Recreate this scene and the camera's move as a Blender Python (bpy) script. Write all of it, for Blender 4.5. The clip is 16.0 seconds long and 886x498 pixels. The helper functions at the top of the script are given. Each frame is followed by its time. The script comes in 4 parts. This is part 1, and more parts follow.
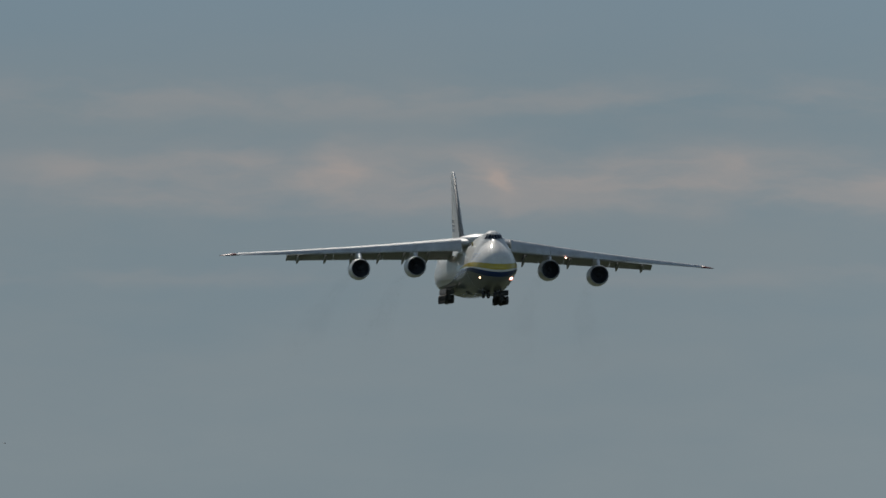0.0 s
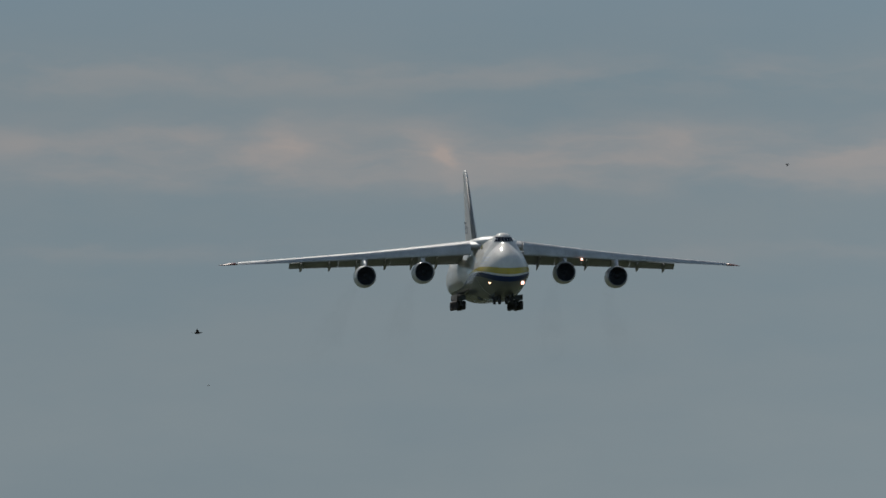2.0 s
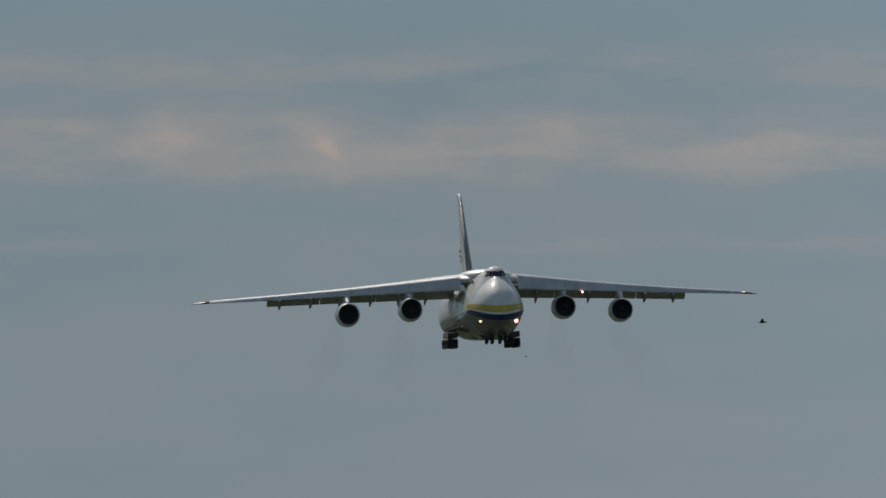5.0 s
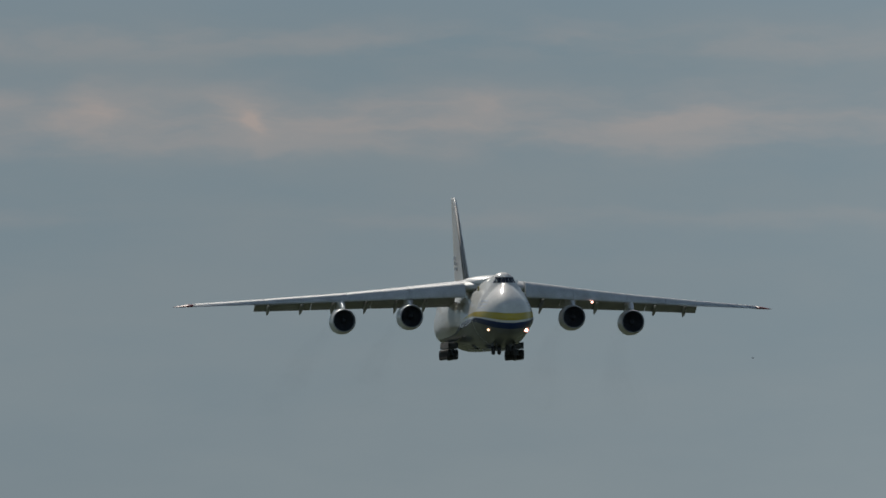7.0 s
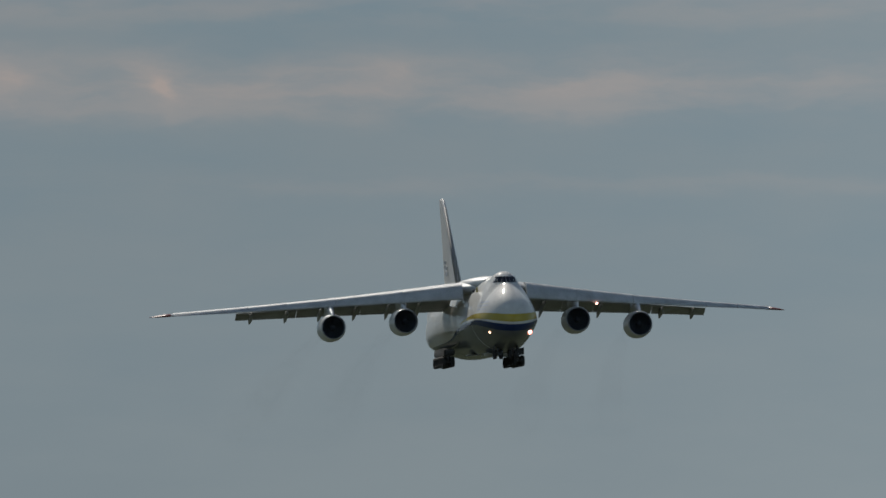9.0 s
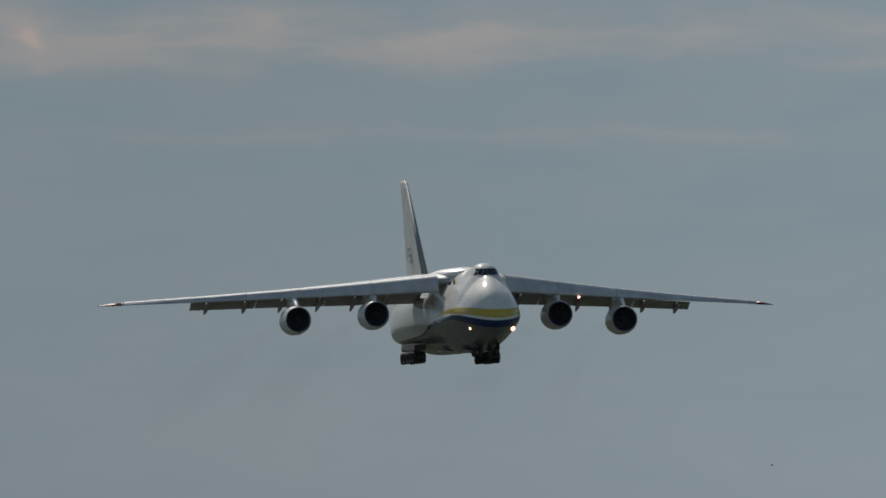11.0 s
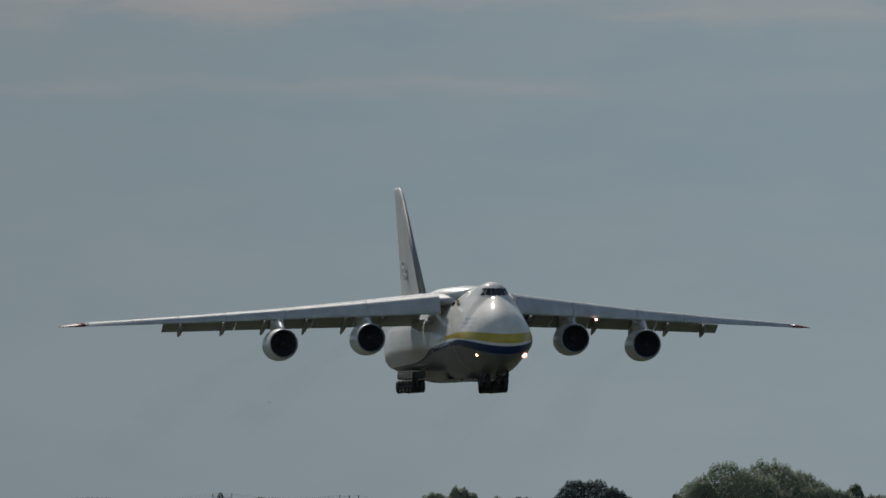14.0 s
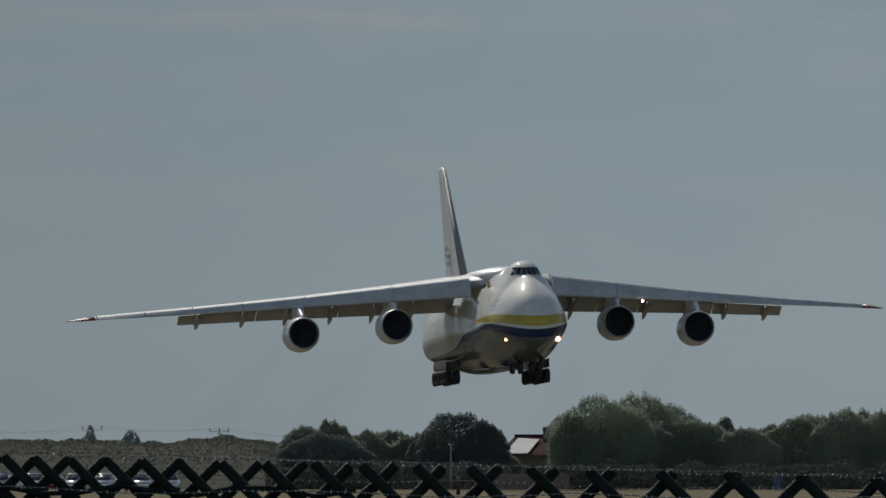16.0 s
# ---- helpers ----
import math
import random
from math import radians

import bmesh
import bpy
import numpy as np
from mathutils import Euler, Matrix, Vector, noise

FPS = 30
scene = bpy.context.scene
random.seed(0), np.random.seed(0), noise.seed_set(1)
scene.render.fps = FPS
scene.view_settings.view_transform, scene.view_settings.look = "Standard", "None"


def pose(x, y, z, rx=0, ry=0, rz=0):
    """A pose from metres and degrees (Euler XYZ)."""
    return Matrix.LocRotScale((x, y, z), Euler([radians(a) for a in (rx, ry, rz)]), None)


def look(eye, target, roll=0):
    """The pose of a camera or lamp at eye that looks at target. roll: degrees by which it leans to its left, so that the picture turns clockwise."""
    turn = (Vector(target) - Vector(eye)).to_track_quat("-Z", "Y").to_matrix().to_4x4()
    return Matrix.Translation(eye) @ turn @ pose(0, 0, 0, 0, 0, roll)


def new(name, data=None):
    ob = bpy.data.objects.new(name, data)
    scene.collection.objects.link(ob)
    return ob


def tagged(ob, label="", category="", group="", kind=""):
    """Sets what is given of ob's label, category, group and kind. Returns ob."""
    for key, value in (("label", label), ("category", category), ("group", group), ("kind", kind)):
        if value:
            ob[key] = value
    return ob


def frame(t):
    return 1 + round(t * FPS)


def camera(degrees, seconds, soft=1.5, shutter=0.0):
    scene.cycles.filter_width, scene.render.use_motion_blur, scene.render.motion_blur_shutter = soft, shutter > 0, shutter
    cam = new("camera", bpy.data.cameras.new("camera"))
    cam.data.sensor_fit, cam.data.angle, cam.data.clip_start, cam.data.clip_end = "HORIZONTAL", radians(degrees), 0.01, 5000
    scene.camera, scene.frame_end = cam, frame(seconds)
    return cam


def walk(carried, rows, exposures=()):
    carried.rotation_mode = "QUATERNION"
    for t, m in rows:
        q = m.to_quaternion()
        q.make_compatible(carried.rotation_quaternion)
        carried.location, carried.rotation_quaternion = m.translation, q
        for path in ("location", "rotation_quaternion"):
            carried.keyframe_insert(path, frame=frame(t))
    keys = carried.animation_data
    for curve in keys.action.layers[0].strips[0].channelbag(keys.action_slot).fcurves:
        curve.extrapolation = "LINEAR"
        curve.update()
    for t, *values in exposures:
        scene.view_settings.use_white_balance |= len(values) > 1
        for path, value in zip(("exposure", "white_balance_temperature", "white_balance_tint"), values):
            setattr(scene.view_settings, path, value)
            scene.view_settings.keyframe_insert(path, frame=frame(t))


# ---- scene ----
EYE = 1.7            # height of the camera over the field
CHART = 3.12e-5      # one unit of the sky chart, in radians

cam = camera(2.803, 16.0, soft=1.6)
walk(cam, [
    (0, pose(0, 0, EYE, 91.5213, 0, 2.5259)),
    (0.5, pose(0, 0, EYE, 91.4927, 0, 2.4902)),
    (1, pose(0, 0, EYE, 91.4462, 0, 2.4491)),
    (1.5, pose(0, 0, EYE, 91.4337, 0, 2.4008)),
    (2, pose(0, 0, EYE, 91.4444, 0, 2.3507)),
    (2.5, pose(0, 0, EYE, 91.4551, 0, 2.3025)),
    (3, pose(0, 0, EYE, 91.4355, 0, 2.2310)),
    (3.5, pose(0, 0, EYE, 91.4051, 0, 2.1595)),
    (4, pose(0, 0, EYE, 91.4051, 0, 2.0987)),
    (4.5, pose(0, 0, EYE, 91.4194, 0, 2.0397)),
    (7, pose(0, 0, EYE, 91.3354, 0, 1.7429)),
    (7.5, pose(0, 0, EYE, 91.2907, 0, 1.6857)),
    (8, pose(0, 0, EYE, 91.2639, 0, 1.6428)),
    (8.5, pose(0, 0, EYE, 91.2442, 0, 1.5731)),
    (9, pose(0, 0, EYE, 91.2281, 0, 1.4587)),
    (9.5, pose(0, 0, EYE, 91.1888, 0, 1.3336)),
    (12, pose(0, 0, EYE, 91.0136, 0, 0.8527)),
    (12.5, pose(0, 0, EYE, 90.9939, 0, 0.7419)),
    (13, pose(0, 0, EYE, 90.9868, 0, 0.6364)),
    (13.5, pose(0, 0, EYE, 90.9582, 0, 0.5148)),
    (14, pose(0, 0, EYE, 90.9171, 0, 0.4112)),
    (14.5, pose(0, 0, EYE, 90.8581, 0, 0.3396)),
    (15, pose(0, 0, EYE, 90.8026, 0, 0.2521)),
    (15.5, pose(0, 0, EYE, 90.7508, 0, 0.1412)),
    (16, pose(0, 0, EYE, 90.7043, 0, -0.0000)),
])

# ---- world, sun ----
SUN_DIR = Vector((-0.27, 0.70, 0.66)).normalized()


def build_world():
    w = bpy.data.worlds.new("sky")
    w.use_nodes = True
    scene.world = w
    nt = w.node_tree
    nt.nodes.clear()
    link = nt.links.new

    def val(x):
        n = nt.nodes.new("ShaderNodeValue")
        n.outputs[0].default_value = x
        return n.outputs[0]

    def math_(op, a, b=None, c=None, clamp=False):
        n = nt.nodes.new("ShaderNodeMath")
        n.operation, n.use_clamp = op, clamp
        for i, x in enumerate((a, b, c)):
            if x is None:
                continue
            if isinstance(x, (int, float)):
                n.inputs[i].default_value = x
            else:
                link(x, n.inputs[i])
        return n.outputs[0]

    def ramp(x, lo, hi):
        n = nt.nodes.new("ShaderNodeMapRange")
        n.interpolation_type = "SMOOTHSTEP"
        link(x, n.inputs[0])
        n.inputs[1].default_value, n.inputs[2].default_value = lo, hi
        return n.outputs[0]

    def mix(f, a, b):
        n = nt.nodes.new("ShaderNodeMix")
        n.data_type = "RGBA"
        link(f, n.inputs[0])
        for s, x in ((n.inputs[6], a), (n.inputs[7], b)):
            if isinstance(x, tuple):
                s.default_value = (*x, 1)
            else:
                link(x, s)
        return n.outputs[2]

    tc = nt.nodes.new("ShaderNodeTexCoord")
    sep = nt.nodes.new("ShaderNodeSeparateXYZ")
    link(tc.outputs["Generated"], sep.inputs[0])
    az = math_("ARCTAN2", sep.outputs[0], sep.outputs[1])
    el = math_("ARCSINE", sep.outputs[2])
    u0 = math_("SUBTRACT", math_("MULTIPLY", az, 0.001 / CHART), 0.266)
    v0 = math_("SUBTRACT", 0.129, math_("MULTIPLY", el, 0.001 / CHART))

    def fbm(u, v, su, sv, detail, seed):
        c = nt.nodes.new("ShaderNodeCombineXYZ")
        link(math_("MULTIPLY", u, su), c.inputs[0])
        link(math_("MULTIPLY", v, sv), c.inputs[1])
        c.inputs[2].default_value = seed
        n = nt.nodes.new("ShaderNodeTexNoise")
        n.inputs["Scale"].default_value, n.inputs["Detail"].default_value = 1.0, detail
        n.inputs["Roughness"].default_value = 0.55
        link(c.outputs[0], n.inputs["Vector"])
        return n.outputs[0]

    # warped chart, so that the cloud edges are ragged
    wu = math_("SUBTRACT", fbm(u0, v0, 7, 16, 4, 3.1), 0.5)
    wv = math_("SUBTRACT", fbm(u0, v0, 5, 14, 4, 8.7), 0.5)
    u = math_("MULTIPLY_ADD", wu, 0.10, u0)
    v = math_("MULTIPLY_ADD", wv, 0.07, v0)

    def band(vc, half):
        d = math_("DIVIDE", math_("SUBTRACT", v, vc), half)
        return math_("POWER", 2.718, math_("MULTIPLY", math_("MULTIPLY", d, d), -1.0))

    def puff(uc, vc, ru, rv, gain):
        a = math_("DIVIDE", math_("SUBTRACT", u, uc), ru)
        b = math_("DIVIDE", math_("SUBTRACT", v, vc), rv)
        q = math_("ADD", math_("MULTIPLY", a, a), math_("MULTIPLY", b, b))
        return math_("MULTIPLY", math_("POWER", 2.718, math_("MULTIPLY", q, -1.0)), gain)

    streak = fbm(u, v, 3.2, 13, 5, 1.0)
    fine = ramp(streak, 0.32, 0.68)
    west = ramp(u0, 0.1, -0.9)      # the lit band thins out in this direction
    m = math_("MULTIPLY", band(-0.850, 0.052), math_("MULTIPLY_ADD", fine, 0.46, 0.20))
    m = math_("MULTIPLY", m, math_("MULTIPLY_ADD", math_("MULTIPLY", west, ramp(u0, -2.5, -1.95)), 0.65, 0.35))
    m = math_("ADD", m, math_("MULTIPLY", band(-0.985, 0.035), math_("MULTIPLY", fine, 0.30)))
    m = math_("ADD", m, math_("MULTIPLY", band(-0.80, 0.016), math_("MULTIPLY", fine, 0.18)))
    m = math_("ADD", m, math_("MULTIPLY", band(-0.672, 0.018), math_("MULTIPLY", fine, 0.16)))
    for uc, vc, ru, rv, g in (
        (-1.572, -0.838, 0.022, 0.022, 0.62), (-1.60, -0.862, 0.055, 0.030, 0.30),
        (-1.868, -0.862, 0.050, 0.042, 0.38), (-2.03, -0.885, 0.050, 0.020, 0.28),
        (-1.26, -0.832, 0.100, 0.010, 0.26), (-1.17, -0.875, 0.05, 0.018, 0.2),
        (-2.36, -0.86, 0.08, 0.03, 0.2), (-0.05, -0.868, 0.2, 0.02, 0.25),
    ):
        m = math_("ADD", m, puff(uc, vc, ru, rv, g))
    lum = fbm(u0, v0, 1.6, 5.0, 5, 5.5)
    tone = ramp(lum, 0.25, 0.75)
    deck = mix(tone, (0.176, 0.235, 0.271), (0.202, 0.246, 0.271))
    low = ramp(v0, -0.9, 0.1)
    deck = mix(low, deck, mix(tone, (0.200, 0.243, 0.267), (0.217, 0.260, 0.281)))
    high = ramp(v0, -0.93, -1.25)
    deck = mix(high, deck, (0.178, 0.247, 0.300))
    deck = mix(math_("MULTIPLY", m, 1.0, clamp=True), deck, (0.36, 0.315, 0.295))

    gain = nt.nodes.new("ShaderNodeVectorMath")
    gain.operation = "SCALE"
    link(deck, gain.inputs[0])
    # clouds on the far side of the sky are lit from the front, so brighter
    lit = math_("MULTIPLY_ADD", ramp(sep.outputs[1], 0.2, -0.8), 1.9, 1.0)
    link(math_("MULTIPLY", lit, math_("MULTIPLY_ADD", ramp(u0, -1.5, 0.4), 0.15, 0.99)), gain.inputs["Scale"])
    deck = gain.outputs[0]
    sky = nt.nodes.new("ShaderNodeTexSky")
    sky.sky_type, sky.sun_disc = "NISHITA", False
    sky.sun_elevation = math.asin(SUN_DIR.z)
    sky.sun_rotation = math.atan2(SUN_DIR.x, SUN_DIR.y)
    dim = nt.nodes.new("ShaderNodeVectorMath")
    dim.operation = "SCALE"
    link(sky.outputs[0], dim.inputs[0])
    dim.inputs["Scale"].default_value = 0.052
    bank = ramp(el, radians(26), radians(5))     # the cloud bank over the horizon
    out_col = mix(bank, dim.outputs[0], deck)
    bg = nt.nodes.new("ShaderNodeBackground")
    link(out_col, bg.inputs[0])
    out = nt.nodes.new("ShaderNodeOutputWorld")
    link(bg.outputs[0], out.inputs[0])


build_world()
sun_data = bpy.data.lights.new("sun", "SUN")
sun_data.energy, sun_data.angle, sun_data.color = 2.9, radians(0.6), (1.0, 0.95, 0.86)
sun = new("sun", sun_data)
sun.matrix_world = look(SUN_DIR * 100, (0, 0, 0))


# ---- materials ----
def mat(name, color, rough=0.5, metal=0.0, vary=0.15, scale=1.0, bump=0.0, coat=0.0, spec=0.5, island=0.0):
    """A surface with colour variation at two scales, in metres of the thing's own space."""
    m = bpy.data.materials.new(name)
    m.use_nodes = True
    nt = m.node_tree
    b = nt.nodes["Principled BSDF"]
    link = nt.links.new
    tc = nt.nodes.new("ShaderNodeTexCoord")
    big, small = nt.nodes.new("ShaderNodeTexNoise"), nt.nodes.new("ShaderNodeTexNoise")
    for n, s in ((big, scale), (small, scale * 9)):
        n.inputs["Scale"].default_value, n.inputs["Detail"].default_value = s, 4
        link(tc.outputs["Object"], n.inputs["Vector"])
    add = nt.nodes.new("ShaderNodeMath")
    add.operation = "MULTIPLY_ADD"
    link(small.outputs[0], add.inputs[0])
    add.inputs[1].default_value = 0.5
    link(big.outputs[0], add.inputs[2])
    rng = nt.nodes.new("ShaderNodeMapRange")
    rng.inputs[1].default_value, rng.inputs[2].default_value = 0.45, 1.05
    rng.inputs[3].default_value, rng.inputs[4].default_value = 1 - vary, 1 + vary
    link(add.outputs[0], rng.inputs[0])
    fac = rng.outputs[0]
    if island:
        geo, info = nt.nodes.new("ShaderNodeNewGeometry"), nt.nodes.new("ShaderNodeObjectInfo")
        s = nt.nodes.new("ShaderNodeMath")
        s.operation = "ADD"
        link(geo.outputs["Random Per Island"], s.inputs[0])
        link(info.outputs["Random"], s.inputs[1])
        r2 = nt.nodes.new("ShaderNodeMapRange")
        r2.inputs[2].default_value = 2.0
        r2.inputs[3].default_value, r2.inputs[4].default_value = 1 - island, 1 + island
        link(s.outputs[0], r2.inputs[0])
        pr = nt.nodes.new("ShaderNodeMath")
        pr.operation = "MULTIPLY"
        link(fac, pr.inputs[0])
        link(r2.outputs[0], pr.inputs[1])
        fac = pr.outputs[0]
    sc = nt.nodes.new("ShaderNodeVectorMath")
    sc.operation = "SCALE"
    sc.inputs[0].default_value = color
    link(fac, sc.inputs["Scale"])
    link(sc.outputs[0], b.inputs["Base Color"])
    b.inputs["Roughness"].default_value, b.inputs["Metallic"].default_value = rough, metal
    b.inputs["Coat Weight"].default_value, b.inputs["Coat Roughness"].default_value = coat, 0.12
    b.inputs["Specular IOR Level"].default_value = spec
    if bump:
        bp = nt.nodes.new("ShaderNodeBump")
        bp.inputs["Strength"].default_value, bp.inputs["Distance"].default_value = bump, 0.05
        link(small.outputs[0], bp.inputs["Height"])
        link(bp.outputs[0], b.inputs["Normal"])
    return m


def glow(name, color, strength):
    m = bpy.data.materials.new(name)
    m.use_nodes = True
    b = m.node_tree.nodes["Principled BSDF"]
    b.inputs["Base Color"].default_value = (*color, 1)
    b.inputs["Emission Color"].default_value = (*color, 1)
    b.inputs["Emission Strength"].default_value = strength
    return m


def livery():
    """White over a yellow and a blue band over a shade-darkened grey belly, painted by station and height."""
    m = mat("fuselage_paint", (0.60, 0.585, 0.54), 0.6, vary=0.09, scale=0.35, coat=0.6, spec=0.12)
    m.node_tree.nodes["Principled BSDF"].inputs["Coat Roughness"].default_value = 0.09
    nt = m.node_tree
    b = nt.nodes["Principled BSDF"]
    link = nt.links.new
    white = b.inputs["Base Color"].links[0].from_socket
    tc, sep = nt.nodes.new("ShaderNodeTexCoord"), nt.nodes.new("ShaderNodeSeparateXYZ")
    link(tc.outputs["Object"], sep.inputs[0])
    s = nt.nodes.new("ShaderNodeMath")
    s.operation = "ADD"
    link(sep.outputs[1], s.inputs[0])
    s.inputs[1].default_value = 30.0
    station, z = s.outputs[0], sep.outputs[2]

    def line(points):
        """A height that depends on the station."""
        c = nt.nodes.new("ShaderNodeFloatCurve")
        d = nt.nodes.new("ShaderNodeMath")
        d.operation = "DIVIDE"
        d.inputs[1].default_value = 70.0
        link(station, d.inputs[0])
        link(d.outputs[0], c.inputs["Value"])
        cv = c.mapping.curves[0]
        while len(cv.points) < len(points):
            cv.points.new(0.5, 0.5)
        for p, (a, h) in zip(cv.points, points):
            p.location = (a / 70.0, h / 12.0)
            p.handle_type = "AUTO"
        c.mapping.update()
        k = nt.nodes.new("ShaderNodeMath")
        k.operation = "MULTIPLY"
        k.inputs[1].default_value = 12.0
        link(c.outputs[0], k.inputs[0])
        return k.outputs[0]

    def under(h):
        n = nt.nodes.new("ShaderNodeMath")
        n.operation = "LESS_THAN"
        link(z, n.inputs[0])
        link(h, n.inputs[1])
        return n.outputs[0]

    col = white
    for pts, paint in (
        (((0, 5.18), (2, 5.38), (6, 5.50), (10, 5.38), (15, 5.12), (21, 4.6), (70, 4.6)), (0.39, 0.29, 0.024)),
        (((0, 4.30), (1.5, 4.55), (4, 4.76), (8, 4.90), (14, 4.84), (21, 4.62), (70, 4.62)), (0.58, 0.565, 0.52)),
        (((0, 4.00), (1.5, 4.28), (3.2, 4.50), (5.5, 4.70), (10, 4.70), (16, 4.50), (22, 4.15), (26, 3.2), (34, 2.7), (70, 2.7)), (0.010, 0.026, 0.085)),
        # belly grey kept below the paint's own tone, for the underside's shade
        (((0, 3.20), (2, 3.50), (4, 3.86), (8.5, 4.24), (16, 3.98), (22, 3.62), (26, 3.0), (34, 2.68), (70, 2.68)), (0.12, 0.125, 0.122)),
    ):
        n = nt.nodes.new("ShaderNodeMix")
        n.data_type = "RGBA"
        link(under(line(pts)), n.inputs[0])
        link(col, n.inputs[6])
        n.inputs[7].default_value = (*paint, 1)
        col = n.outputs[2]
    # oily streaks and scuffs that run aft over all the paint
    mp, ns, mr, sc = nt.nodes.new("ShaderNodeMapping"), nt.nodes.new("ShaderNodeTexNoise"), nt.nodes.new("ShaderNodeMapRange"), nt.nodes.new("ShaderNodeVectorMath")
    mp.inputs["Scale"].default_value = (0.9, 0.16, 0.9)
    ns.inputs["Scale"].default_value, ns.inputs["Detail"].default_value, ns.inputs["Roughness"].default_value = 1.0, 6, 0.65
    link(tc.outputs["Object"], mp.inputs[0])
    link(mp.outputs[0], ns.inputs["Vector"])
    mr.inputs[1].default_value, mr.inputs[2].default_value, mr.inputs[3].default_value, mr.inputs[4].default_value = 0.3, 0.62, 0.88, 1.05
    link(ns.outputs[0], mr.inputs[0])
    sc.operation = "SCALE"
    link(col, sc.inputs[0])
    link(mr.outputs[0], sc.inputs["Scale"])
    link(sc.outputs[0], b.inputs["Base Color"])
    return m


def leaf_mat(name, color):
    """Leaves: rough, half translucent, each clump a little different."""
    m = mat(name, color, 0.9, vary=0.25, scale=0.25, island=0.10, spec=0.0)
    nt = m.node_tree
    b = nt.nodes["Principled BSDF"]
    tr, mx = nt.nodes.new("ShaderNodeBsdfTranslucent"), nt.nodes.new("ShaderNodeMixShader")
    nt.links.new(b.inputs["Base Color"].links[0].from_socket, tr.inputs[0])
    mx.inputs[0].default_value = 0.45
    nt.links.new(b.outputs[0], mx.inputs[1])
    nt.links.new(tr.outputs[0], mx.inputs[2])
    nt.links.new(mx.outputs[0], nt.nodes["Material Output"].inputs[0])
    return m


M_BODY = livery()
M_WHITE = mat("white_paint", (0.62, 0.605, 0.56), 0.4, vary=0.10, scale=0.4, coat=0.3)
# white fin paint and its grey edge, both darkened for the fin's shade
M_FIN = mat("fin_paint_shaded", (0.46, 0.45, 0.43), 0.5, vary=0.12, scale=0.5, coat=0.1)
M_FIN_EDGE = mat("fin_edge_shade_grey", (0.20, 0.195, 0.19), 0.6, vary=0.15, scale=0.8)
M_WING = mat("wing_grey_paint", (0.50, 0.505, 0.50), 0.5, vary=0.08, scale=0.5)
M_SLAT = mat("bare_leading_edge", (0.40, 0.41, 0.42), 0.55, 0.0, vary=0.22, scale=0.6, spec=0.3)
M_FLAP = mat("flap_underside_paint", (0.33, 0.335, 0.335), 0.5, vary=0.14, scale=0.7)
M_RED = mat("red_wingtip_paint", (0.17, 0.028, 0.028), 0.5, vary=0.1)
M_NACELLE = mat("nacelle_paint", (0.60, 0.60, 0.58), 0.38, vary=0.16, scale=0.8, coat=0.35)
M_LIP = mat("worn_lip_metal", (0.30, 0.30, 0.31), 0.34, 0.6, vary=0.15)
M_DUCT = mat("intake_lining", (0.05, 0.055, 0.065), 0.6, vary=0.2, scale=2)
M_FAN = mat("fan_titanium", (0.035, 0.039, 0.046), 0.7, 0.1, vary=0.2, scale=2)
M_TYRE = mat("tyre_rubber", (0.018, 0.018, 0.018), 0.8, vary=0.25, scale=3)
M_HUB = mat("wheel_hub", (0.20, 0.21, 0.21), 0.5, 0.3, vary=0.2, scale=3)
M_STEEL = mat("gear_steel", (0.14, 0.15, 0.16), 0.45, 0.4, vary=0.25, scale=2)
M_DARK = mat("dark_fairing", (0.05, 0.053, 0.056), 0.8, vary=0.2, scale=1)
M_GLASS = mat("cockpit_glass", (0.015, 0.018, 0.022), 0.06, vary=0.05)
M_SCREEN = mat("tinted_car_glass", (0.03, 0.035, 0.04), 0.12, vary=0.05, spec=0.9, coat=1.0)
M_MARK = mat("faded_blue_marking", (0.40, 0.42, 0.46), 0.5, vary=0.2)
M_SEAM = mat("seam_grey", (0.48, 0.475, 0.45), 0.6, vary=0.2, scale=2)
M_PANEL = mat("belly_light_patch_grey", (0.34, 0.345, 0.35), 0.35, vary=0.25, scale=1.5)
M_EMBLEM = mat("faded_grey_emblem", (0.46, 0.47, 0.49), 0.5, vary=0.1)
M_OCHRE = mat("ochre_marking", (0.42, 0.34, 0.12), 0.5, vary=0.2)
M_LAMP = glow("landing_lamp", (1.0, 0.90, 0.78), 10.0)
M_LAMP_HALO = glow("red_lamp_halo", (1.0, 0.32, 0.22), 2.2)
M_LAMP_SMALL = glow("amber_lamp", (1.0, 0.62, 0.36), 5.0)
M_BEACON = glow("red_beacon", (1.0, 0.50, 0.40), 7.0)


